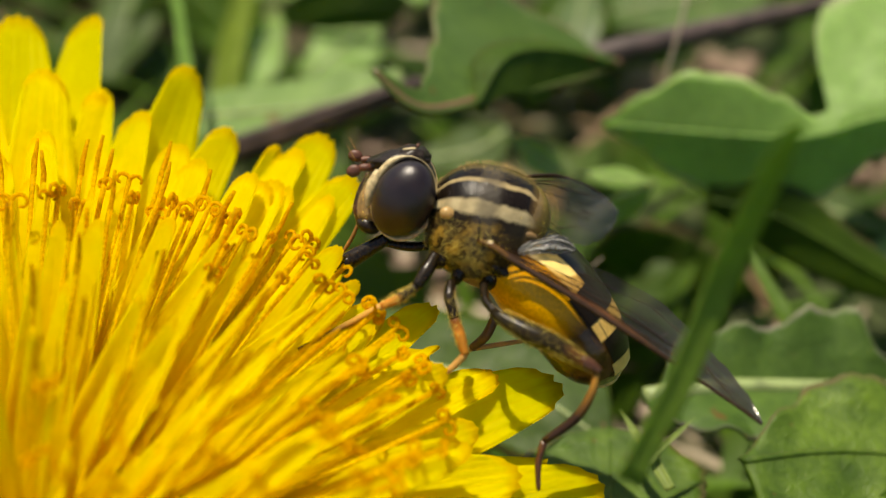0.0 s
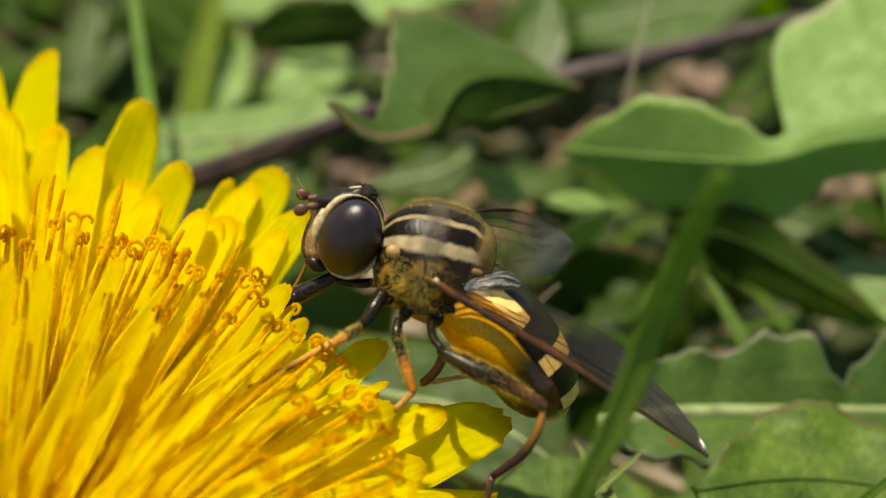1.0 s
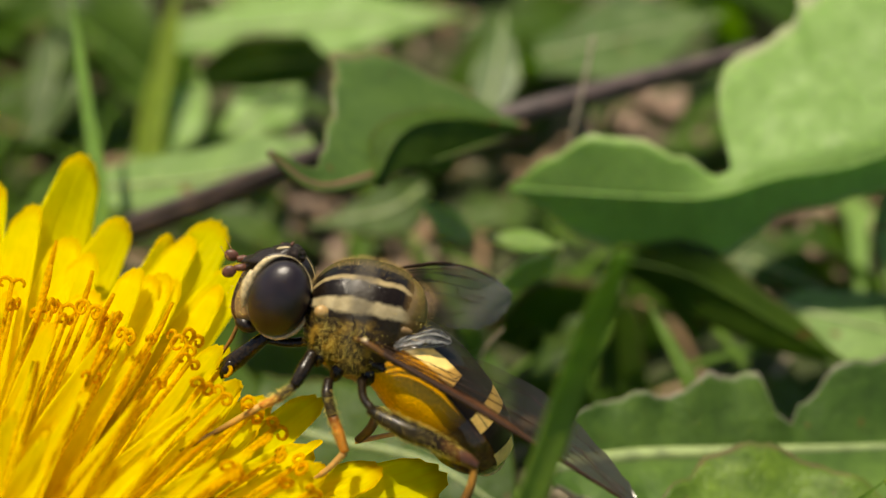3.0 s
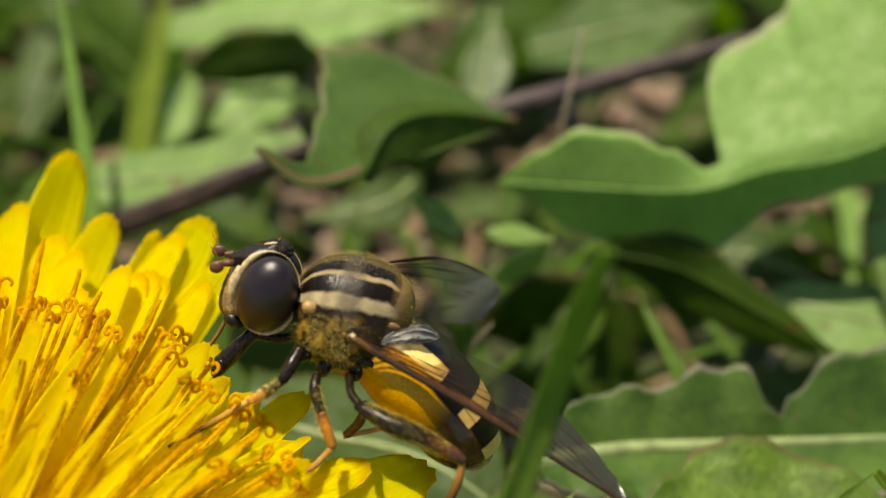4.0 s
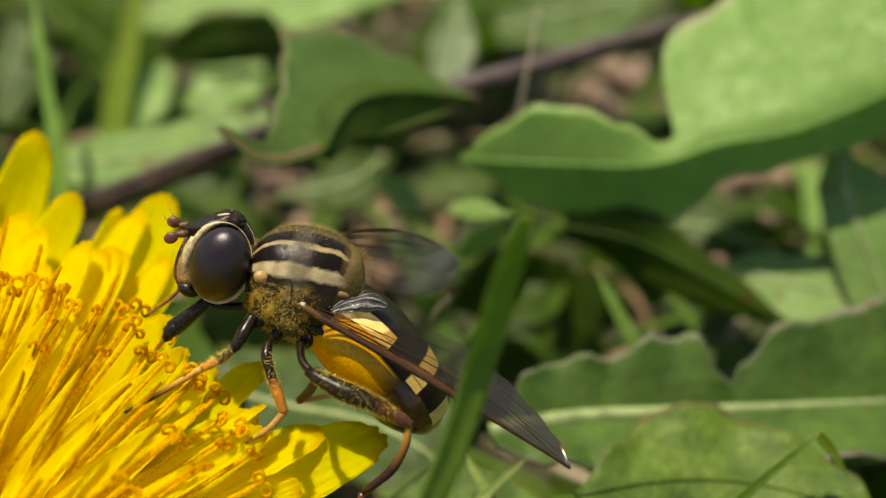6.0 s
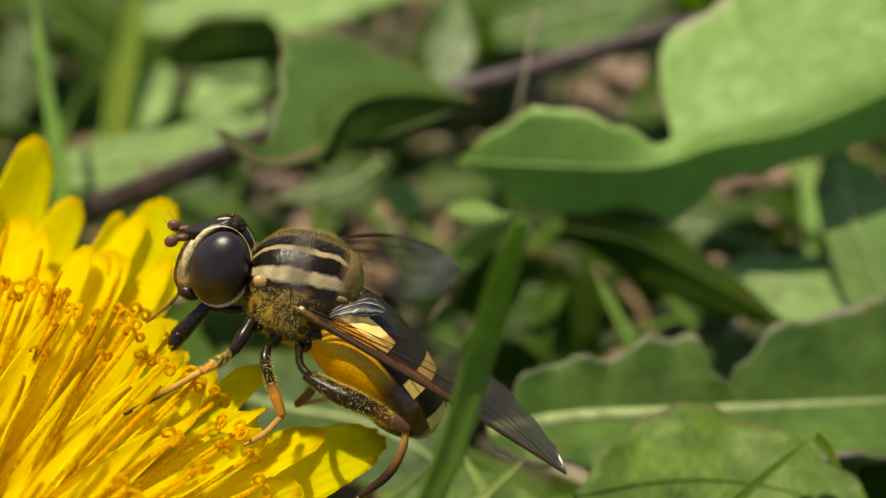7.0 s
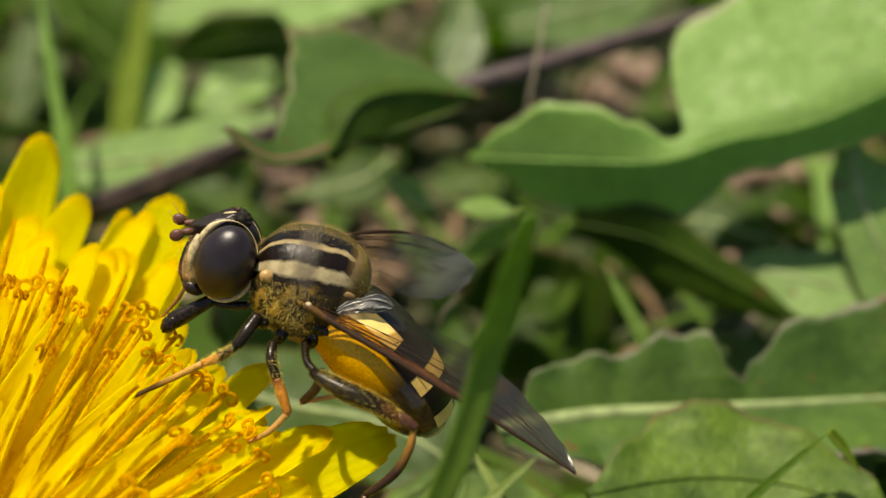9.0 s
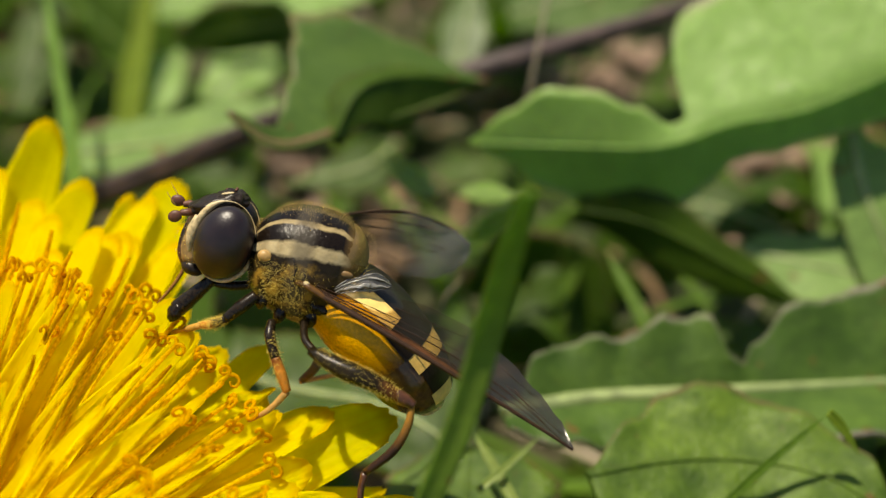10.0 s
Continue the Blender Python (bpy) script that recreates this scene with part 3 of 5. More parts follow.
def petal_mesh(foot, tip, width, arch, twist, seed, closed=0.1, point=0.0):
    """A strap floret from its foot to its tip, both (distance from the axis, height): a rolled tube that opens into a ribbed blade with five teeth."""
    rng = random.Random(seed)
    rows, cols = 20, 10
    top, low, uvs = [], [], []
    a, c = Vector((foot[0], 0, foot[1])), Vector((tip[0], 0, tip[1]))
    chord = c - a
    b = (a + c) / 2 + Vector((-chord.z, 0, chord.x)).normalized() * arch
    sway, phase = rng.uniform(-0.05, 0.05) * chord.length, rng.uniform(0, 6.28)
    teeth = [rng.uniform(0.3, 1.0) for _ in range(6)]
    for i in range(rows + 1):
        t = i / rows
        p = a * (1 - t) ** 2 + b * (2 * t * (1 - t)) + c * t * t + Vector((0, sway * t * t, 0))
        tan = ((b - a) * (1 - t) + (c - b) * t + Vector((0, sway * t, 0))).normalized()
        side = Vector((0, 1, 0))
        side = (side - tan * side.dot(tan)).normalized()
        n = tan.cross(side) * -1
        n = n if n.z > 0 or (abs(n.z) < 0.05 and n.x < 0) else -n
        spin = Matrix.Rotation(twist * t, 3, tan)
        side, n = spin @ side, spin @ n
        w = width * (0.30 + 0.70 * min(1, t * 1.7) ** 0.9) * (1 - point * max(0, (t - 0.4) / 0.6) ** 1.3)
        w *= 1 - 0.12 * max(0, (t - 0.6) / 0.4)
        roll = closed * (1 - 0.5 * t) + 2.2 * max(0, 1 - t * 3.2) + 0.18
        for j in range(cols + 1):
            q = j / cols * 2 - 1
            th = q * roll
            x = math.sin(th) / roll * w / 2
            h = (1 - math.cos(th)) / roll * w / 2
            h += 0.018 * w * math.cos(q * 13) + 0.05 * w * math.sin(t * 6 + phase) * q + 0.02 * w * math.sin(t * 15 + phase * 2 + 3 * q)
            pull = 0.0
            if t > 0.72:
                k = (t - 0.72) / 0.28
                notch = abs(math.sin((q + 1) * 2.5 * math.pi))          # zero at the five teeth's roots
                pull = k * k * (0.55 * w * abs(q) ** 2.2 + 0.10 * w * (1 - notch) * teeth[min(5, int((q + 1) * 2.5))])
            v = p + side * x + n * h - tan * pull
            top.append(v)
            low.append(v - n * 0.07)
            uvs.append((t, j / cols))
    m = cols + 1
    k = len(top)
    faces = []
    for i in range(rows):
        for j in range(cols):
            a0, b0, d, e = i * m + j, i * m + j + 1, (i + 1) * m + j + 1, (i + 1) * m + j
            faces.append((a0, b0, d, e))
            faces.append((k + a0, k + e, k + d, k + b0))
        for a0, e in ((i * m, (i + 1) * m), ((i + 1) * m + m - 1, i * m + m - 1)):
            faces.append((a0, e, e + k, a0 + k))
    for j in range(cols):
        a0 = rows * m + j
        faces.append((a0, a0 + 1, a0 + 1 + k, a0 + k))
    return shaped("petal", [tuple(v) for v in top + low], faces, PETAL, uvs + uvs)


def stigma_mesh(foot, tip, arch, curl, seed, mat):
    """A style from its foot to where it forks, both (distance from the axis, height), and its two stigma arms, rolled back in little spirals where curl is large."""
    rng = random.Random(seed)
    verts, faces, uvs = [], [], []

    def add(pts, radii, t0, t1, rough):
        count, sides = len(pts), 7
        base = len(verts)
        side = None
        for i, p in enumerate(pts):
            tan = (pts[min(i + 1, count - 1)] - pts[max(i - 1, 0)]).normalized()
            side = tan.orthogonal().normalized() if side is None else (side - tan * side.dot(tan)).normalized()
            up = tan.cross(side)
            r = radii[0] + (radii[1] - radii[0]) * i / (count - 1)
            for j in range(sides):
                a = 6.2832 * j / sides
                k = r * (1 + rough * rng.uniform(-1, 1))
                verts.append(tuple(p + side * k * math.cos(a) + up * k * math.sin(a)))
                uvs.append((t0 + (t1 - t0) * i / (count - 1), j / sides))
        for i in range(count - 1):
            for j in range(sides):
                k = (j + 1) % sides
                faces.append((base + i * sides + j, base + i * sides + k, base + (i + 1) * sides + k, base + (i + 1) * sides + j))
        faces.append(tuple(base + (count - 1) * sides + j for j in range(sides)))

    a, c = Vector((foot[0], 0, foot[1])), Vector((tip[0], 0, tip[1]))
    chord = c - a
    b = (a + c) / 2 + Vector((-chord.z, 0, chord.x)).normalized() * arch
    pts = [a * (1 - t) ** 2 + b * (2 * t * (1 - t)) + c * t * t + Vector((0, 0.04 * math.sin(9 * t + seed), 0)) for t in [i / 17 for i in range(18)]]
    add(pts[:11], (0.04, 0.05), 0, 0.5, 0.05)
    add(pts[10:], (0.05, 0.085), 0.5, 0.85, 0.25)
    end, fwd = pts[-1], (pts[-1] - pts[-2]).normalized()
    turn = rng.uniform(0, 3.14)
    s = Vector((0, 1, 0))
    u = fwd.cross(s).normalized()
    out = s * math.cos(turn) + u * math.sin(turn)
    if curl < 0.5:
        add([end, end + fwd * 0.5, end + fwd * 0.95 + out * 0.06, end + fwd * 1.25 + out * 0.1], (0.10, 0.055), 0.85, 1, 0.25)
    else:
        for sign in (1, -1):
            r0, k = rng.uniform(0.15, 0.24), curl * rng.uniform(0.75, 1.1)
            q, th, arm = end.copy(), 0.25, [end.copy()]
            steps = 18
            for i in range(steps):
                th += k / steps
                q = q + (fwd * math.cos(th) + out * sign * math.sin(th)) * (r0 * (1.3 - 0.8 * i / steps) * k / steps) + s.cross(out) * 0.006
                arm.append(q.copy())
            add(arm, (0.075, 0.045), 0.85, 1, 0.25)
    return shaped("stigma", verts, faces, mat, uvs)


def dandelion():
    rng = random.Random(11)
    head = tagged(new("dandelion_flower"), "open yellow dandelion flower head on a short stem", "flower")
    head.matrix_basis = Matrix.Translation(CENTRE * MM) @ Matrix.Rotation(radians(8), 4, (0.9, 0.45, 0))
    part("receptacle", ovoid((0, 0, -1.5), (4.2, 4.2, 2.6), BRACT, (0, 90, 0), "receptacle"), head, "green cup under the petals")
    part("stem", tube([(0, 0, -3), (0.4, 0.3, -10), (0.2, 0.8, -CENTRE.z - 1)], [1.6, 1.5, 1.6], BRACT, 16, 12, "stem"), head, "pale green hollow stalk")
    bract = sheet("bract", [(3.6, 0, -2.5), (6.0, 0, -1.5), (8.5, 0, -2.2), (10.5, 0, -4.0)], [(0, 0.9, 0.9), (0.4, 1.0, 1.0), (1, 0.1, 0.1)], BRACT, normal=(0, 0, 1), count=12, half=3)
    for i in range(18):
        part("bract", bract, head, m=Matrix.Rotation(i / 18 * 6.283 + 0.1, 4, "Z"))

    def turned(az, grow=1.0):
        return Matrix.Rotation(radians(az), 4, "Z") @ Matrix.Scale(grow, 4)

    # rows from the rim inwards: number, foot (distance, height), tip (distance, height), width, arch, closed, point
    rings = (
        (26, (4.4, -0.8), (19.0, 3.2), 3.0, 0.9, 0.2, 0.0),
        (32, (4.2, -0.6), (15.9, 4.4), 2.4, 0.9, 0.35, 0.35),
        (36, (3.9, -0.4), (14.5, 5.1), 2.0, 1.0, 0.45, 0.5),
        (40, (3.5, -0.3), (12.9, 6.0), 1.8, 1.0, 0.55, 0.7),
        (40, (3.1, -0.2), (11.2, 6.8), 1.7, 1.0, 0.65, 0.78),
        (36, (2.6, -0.1), (9.3, 7.3), 1.65, 0.9, 0.7, 0.84),
        (30, (2.0, 0.0), (7.3, 7.6), 1.55, 0.8, 0.7, 0.86),
        (20, (1.4, 0.0), (5.0, 7.8), 1.4, 0.6, 0.7, 0.86),
        (12, (0.7, 0.0), (2.6, 7.9), 1.25, 0.4, 0.7, 0.86))
    for r, (number, foot, tip, width, arch, closed, point) in enumerate(rings):
        kinds = [petal_mesh(foot, (tip[0] * rng.uniform(0.9, 1.06), tip[1] + rng.uniform(-0.7, 0.7)), width * rng.uniform(0.75, 1.15), arch * rng.uniform(-0.3, 1.3), rng.uniform(-0.6, 0.6), 100 * r + k, closed, point * rng.uniform(0.6, 1.4)) for k in range(9)]
        for i in range(number):
            az = ((i + rng.uniform(-0.35, 0.35)) / number * 360 + r * 7.3) % 360
            if r == 0 and (az < 118 or az > 340):
                continue          # the rim in view is set petal by petal below
            grow = 1.0
            if r in (1, 2) and 38 < az < 57:
                grow = 0.86           # a gap in the rim
            part("petal", rng.choice(kinds), head, m=turned(az, grow))
    # the rim: azimuth, tip distance, tip height, width, twist, arch
    rim = ((112, 21.5, 4.2, 2.6, 0.3, 1.2), (106.5, 21.8, 4.4, 2.6, -0.2, 1.2), (99.6, 22.6, 4.6, 2.5, 0.25, 1.4), (95.6, 22.8, 4.5, 2.1, -0.5, 1.0), (97.0, 18.8, 5.2, 2.2, 0.5, 1.6),
           (91.9, 18.6, 4.3, 1.35, 0.35, 1.0), (89.3, 19.0, 4.2, 1.5, -0.3, 1.2), (82.9, 20.9, 4.1, 2.25, 0.75, 1.2), (85.2, 17.6, 4.7, 1.7, -0.5, 1.2), (77.3, 18.3, 4.0, 1.65, 0.35, 0.9), (79.6, 16.6, 4.4, 1.5, -0.3, 1.2),
           (70.4, 18.2, 4.0, 1.0, 0.9, 0.2), (74.0, 15.9, 4.6, 1.5, -0.2, 0.8), (66.4, 18.4, 4.1, 1.7, -0.3, 0.9), (63.6, 19.7, 3.9, 2.0, 0.25, 0.9), (60.5, 18.0, 4.4, 1.7, 0.3, 0.8), (57.5, 16.8, 4.3, 1.5, -0.3, 0.8),
           (68.2, 15.6, 4.9, 1.5, 0.2, 1.0), (64.8, 15.9, 4.9, 1.6, -0.2, 1.0), (53, 14.8, 4.4, 1.5, 0.2, 0.6), (48, 14.2, 4.2, 1.5, -0.2, 0.6), (43, 14.6, 3.9, 1.6, 0.2, 0.6),
           (36.6, 15.9, 4.2, 1.7, -0.25, 0.7), (33.0, 14.6, 4.0, 1.7, 0.2, 0.6), (24.4, 18.4, 3.5, 2.5, 0.2, 1.6), (27.5, 16.4, 3.8, 1.9, -0.35, 1.0), (20.6, 17.4, 1.9, 2.2, -0.8, 0.8), (16.6, 16.0, 3.1, 2.1, 0.4, 1.5), (12.2, 18.7, 2.6, 2.4, 0.2, 1.2),
           (8.0, 17.6, 2.4, 2.2, -0.2, 1.0), (3.0, 18.4, 2.2, 2.4, 0.2, 1.0), (-3, 18.2, 2.0, 2.4, -0.2, 1.0), (-10, 18.4, 2.0, 2.4, 0.2, 1.0), (-17, 18.4, 2.0, 2.4, 0.2, 1.0))
    for k, (az, reach, height, width, twist, arch) in enumerate(rim):
        part("petal", petal_mesh((4.4, -0.7), (reach, height), width * 1.42, arch, twist, 40 + k, 0.3, 0.36), head, m=turned(az))
    # stigmas rolled back in spirals, along the edge of the disc and at its middle: azimuth, distance, height
    for k, (az, reach, height) in enumerate((
            (41.2, 12.4, 6.5), (38.0, 13.1, 6.0), (36.3, 12.8, 6.3), (33.8, 13.4, 5.8), (31.1, 12.7, 6.3), (29.4, 13.0, 5.9), (26.1, 11.2, 7.0), (27.6, 13.5, 5.7), (22.5, 13.4, 5.8), (24.2, 12.6, 6.2), (19.4, 11.7, 6.8), (13.4, 9.6, 7.6), (9.2, 10.2, 7.4), (4.2, 10.3, 7.4), (4.6, 11.4, 7.0),
            (18.5, 13.5, 5.4), (10.5, 12.0, 6.6), (90.2, 10.8, 7.2), (91.7, 10.4, 7.3), (78.2, 11.1, 7.1), (68.5, 11.1, 7.1), (66.7, 12.0, 6.9), (58.7, 11.7, 6.9), (55.5, 12.1, 6.7), (52.0, 12.9, 6.2), (49.0, 12.4, 6.5), (46.0, 13.2, 6.1), (53.7, 13.6, 5.7), (43.5, 12.0, 6.7), (47.5, 10.9, 7.0),
            (97.8, 10.1, 7.4), (84.0, 11.6, 6.9), (72.5, 11.6, 6.9), (62.5, 12.2, 6.7), (104, 11.0, 7.0), (110, 12.0, 6.6), (-3.0, 11.0, 7.0), (-9.0, 12.0, 6.6), (-5.8, 1.6, 8.6), (-14.5, 2.4, 8.6), (3.3, 3.8, 8.5), (-11.9, 3.8, 8.5), (3.8, 6.2, 8.2), (-1.7, 7.6, 8.0), (60, 2.6, 8.4), (120, 2.4, 8.4), (-40, 5.0, 8.3), (-60, 6.5, 8.0))):
        part("stigma", stigma_mesh((3.4 if reach > 8 else 1.2, -0.2), (reach, height), rng.uniform(0.3, 1.0), rng.uniform(4.6, 7.0), 900 + k, STYLE), head, m=turned(az))
    # straight ones that have not opened yet, standing at the back of the disc
    for k, (az, reach, height) in enumerate(((96, 12.4, 6.2), (89.3, 12.7, 6.0), (87.5, 13.2, 5.8), (78.3, 13.7, 5.6), (93.5, 11.4, 6.6), (84.5, 12.0, 6.4), (75.5, 12.0, 6.4), (70.0, 12.4, 6.2), (64.5, 11.6, 6.6), (100.5, 12.0, 6.4), (81, 10.6, 6.9), (60.5, 10.8, 6.9), (57.0, 12.6, 6.2), (107, 11.4, 6.6))):
        part("stigma", stigma_mesh((3.2, -0.2), (reach, height), rng.uniform(-0.2, 0.7), 0, 1000 + k, STYLE), head, m=turned(az))
    # brown closed ones of the inner rows
    for k, (az, reach, height) in enumerate(((75.7, 3.2, 7.9), (69.1, 4.9, 7.8), (54.4, 6.4, 7.6), (35.9, 3.9, 7.8), (29.5, 5.6, 7.7), (30.0, 7.2, 7.4), (28.2, 8.1, 7.3), (15.6, 7.9, 7.3), (44.1, 8.9, 7.1), (80.8, 7.3, 7.4), (97.8, 8.5, 7.2), (62.9, 7.8, 7.3), (57.5, 9.6, 6.8), (38.0, 9.7, 6.8), (36.0, 10.6, 6.5),
                                              (88, 5.6, 7.7), (102, 6.4, 7.6), (22.0, 9.2, 6.9), (48.5, 7.4, 7.4), (71.5, 9.2, 7.0), (18.0, 6.2, 7.6), (6.0, 8.8, 7.0), (-8.0, 8.4, 7.1), (115, 8.0, 7.3), (110, 5.0, 7.8), (52, 10.4, 6.6), (86, 8.8, 7.1))):
        part("stigma", stigma_mesh((1.8, 0.0), (reach, height), rng.uniform(0.2, 0.9), 0, 1100 + k, STYLE_BROWN), head, m=turned(az))
    # more of them, at random, between those
    for k in range(22):
        az, reach = rng.uniform(-15, 118), rng.uniform(8.6, 13.0)
        height = 8.1 - 0.031 * max(0, reach - 7) ** 2.2 - rng.uniform(0.3, 1.2)
        part("stigma", stigma_mesh((3.0, -0.2), (reach, height), rng.uniform(0.0, 0.9), rng.choice((0, 4.2, 5.5, 6.5)), 1200 + k, STYLE), head, m=turned(az))
    return head


dandelion()

# ---------- hoverfly ----------
def eye_material():
    """Dark compound eye: a fine net of facets spreads the gloss."""
    m, nt, b = material("eye_dark")
    cells = nt.nodes.new("ShaderNodeTexVoronoi")
    cells.inputs["Scale"].default_value = 1.0 / (0.045 * MM)
    nt.links.new(nt.nodes.new("ShaderNodeTexCoord").outputs["Object"], cells.inputs["Vector"])
    tone = noise_of(nt, 0.8, 3.0)
    nt.links.new(ramp(nt, tone.outputs[0], (0.3, (0.010, 0.006, 0.007)), (0.7, (0.022, 0.012, 0.013))), b.inputs["Base Color"])
    b.inputs["Roughness"].default_value = 0.34
    b.inputs["Specular IOR Level"].default_value = 0.5
    bump(nt, b, cells.outputs["Distance"], 0.25, 0.02)
    return m


EYE = eye_material()
CROWN = plain("crown_brown_black", (0.018, 0.012, 0.008), 0.36, 0.6, 0.12, spec=0.25)
BLACK = plain("shell_black", (0.012, 0.009, 0.007), 0.32, 0.3, 0.1, spec=0.28)
CREAM = plain("shell_cream", (0.50, 0.39, 0.20), 0.42, 0.45, 0.16)
HONEY = plain("shell_honey", (0.36, 0.19, 0.05), 0.3, 0.3, 0.2)
AMBER_LEG = plain("leg_amber", (0.22, 0.10, 0.02), 0.6, 0.35, 0.3, spec=0.2)
AMBER = plain("shell_amber_brown", (0.085, 0.040, 0.008), 0.2, 0.5, 0.3)
YELLOW = plain("shell_yellow", (0.82, 0.57, 0.17), 0.35, 0.15, 0.3)
TAN = plain("leg_tan", (0.45, 0.24, 0.05), 0.45, 0.25, 0.2)
LEG_BLACK = plain("leg_black", (0.014, 0.009, 0.004), 0.27, 0.7, 0.1, spec=0.3)
LEG_BROWN = plain("leg_brown", (0.075, 0.028, 0.012), 0.28, 0.4, 0.2)
ANTENNA = plain("antenna_red_brown", (0.10, 0.034, 0.016), 0.5, 0.3, 0.1)
HAIR = plain("hair_gold", (0.95, 0.62, 0.10), 0.5, 0.3, 0.3)
HAIR_BROWN = plain("hair_olive", (0.30, 0.20, 0.05), 0.5, 0.3, 0.3)
SHIELD = plain("shield_honey", (0.17, 0.105, 0.032), 0.28, 0.3, 0.5)
KNOB = plain("knob_honey_cream", (0.44, 0.27, 0.09), 0.35, 0.25, 0.2)
SCUTUM_END = plain("shield_olive_brown", (0.15, 0.085, 0.025), 0.5, 0.35, 0.25)


def membrane_material():
    """Thin glassy skin in fine pleats, which lets much of the light pass."""
    m, nt, b = material("calypter_silver")
    along, across = uv_axes(nt)
    n = noise_of(nt, 0.3, 3.0)
    pleat = maths(nt, "SINE", maths(nt, "ADD", maths(nt, "MULTIPLY", across, 17.0), maths(nt, "MULTIPLY", n.outputs[0], 7.0)))
    # gloss streaks painted in: crests of the pleats pale, troughs dark
    nt.links.new(ramp(nt, pleat, (0.2, (0.05, 0.048, 0.042)), (0.9, (0.34, 0.33, 0.30))), b.inputs["Base Color"])
    b.inputs["Roughness"].default_value = 0.16
    b.inputs["Specular IOR Level"].default_value = 1.0
    bump(nt, b, pleat, 0.8, 0.06)
    clear = nt.nodes.new("ShaderNodeBsdfTransparent")
    clear.inputs[0].default_value = (0.92, 0.88, 0.80, 1)
    ms = nt.nodes.new("ShaderNodeMixShader")
    nt.links.new(ramp(nt, n.outputs[0], (0.35, (0.45, 0.45, 0.45)), (0.65, (0.9, 0.9, 0.9))), ms.inputs[0])
    nt.links.new(clear.outputs[0], ms.inputs[1])
    nt.links.new(b.outputs[0], ms.inputs[2])
    nt.links.new(ms.outputs[0], nt.nodes["Material Output"].inputs[0])
    return m


SILVER = membrane_material()


def thorax_material():
    """Long dark and pale bands, by the angle from the back's middle line."""
    m, nt, b = material("thorax_striped")
    along, around = uv_axes(nt)
    grain = noise_of(nt, 0.15, 4.0)
    # around: 0.25 is the back; fold the two sides together
    off = maths(nt, "MULTIPLY", maths(nt, "ABSOLUTE", maths(nt, "SUBTRACT", around, 0.25)), 4.0)
    off = maths(nt, "ADD", off, maths(nt, "MULTIPLY", maths(nt, "SUBTRACT", grain.outputs[0], 0.5), 0.06))
    off = maths(nt, "ADD", off, maths(nt, "MULTIPLY", maths(nt, "SUBTRACT", noise_of(nt, 0.9, 2.0).outputs[0], 0.5), 0.12))
    dark, pale, olive, brown = (0.008, 0.005, 0.003), (0.38, 0.31, 0.17), (0.075, 0.052, 0.018), (0.017, 0.012, 0.006)
    thin = (0.30, 0.23, 0.11)
    col = ramp(nt, off, (0.0, olive), (0.15, olive), (0.18, dark), (0.37, dark), (0.395, thin), (0.45, thin), (0.475, dark), (0.685, dark), (0.72, pale), (0.84, pale), (0.88, brown), (0.95, brown), (1.0, (0.035, 0.022, 0.008)))
    # the bands end in honey brown towards the rear
    col = mix(nt, ramp(nt, along, (0.66, (0, 0, 0)), (0.76, (1, 1, 1))), col, (0.19, 0.11, 0.032))
    # golden dust on the flank, in patches
    low = ramp(nt, off, (0.90, (0, 0, 0)), (0.97, (1, 1, 1)))
    front = ramp(nt, along, (0.18, (0, 0, 0)), (0.26, (1, 1, 1)), (0.50, (1, 1, 1)), (0.60, (0, 0, 0)))
    dust = ramp(nt, noise_of(nt, 0.45, 5.0, 0.7).outputs[0], (0.48, (0, 0, 0)), (0.62, (1, 1, 1)))
    col = mix(nt, maths(nt, "MULTIPLY", maths(nt, "MULTIPLY", low, front), dust), col, (0.32, 0.19, 0.025))
    blotch = noise_of(nt, 0.5, 4.0)
    col = mix(nt, 0.6, col, ramp(nt, blotch.outputs[0], (0.35, (0.55, 0.52, 0.48)), (0.62, (1.25, 1.25, 1.25))), "MULTIPLY")
    col = mix(nt, maths(nt, "MULTIPLY", ramp(nt, along, (0.42, (0, 0, 0)), (0.46, (1, 1, 1)), (0.50, (1, 1, 1)), (0.53, (0, 0, 0))), 0.6), col, (0.07, 0.06, 0.045))
    nt.links.new(col, b.inputs["Base Color"])
    b.inputs["Roughness"].default_value = 0.24
    b.inputs["Specular IOR Level"].default_value = 0.2
    bump(nt, b, grain.outputs[0], 0.6, 0.05)
    return m


THORAX = thorax_material()
BREAST = plain("breast_olive", (0.20, 0.12, 0.03), 0.5, 0.5, 0.2)
FACE = plain("face_dusted_gold", (0.27, 0.165, 0.055), 0.48, 0.4, 0.2)


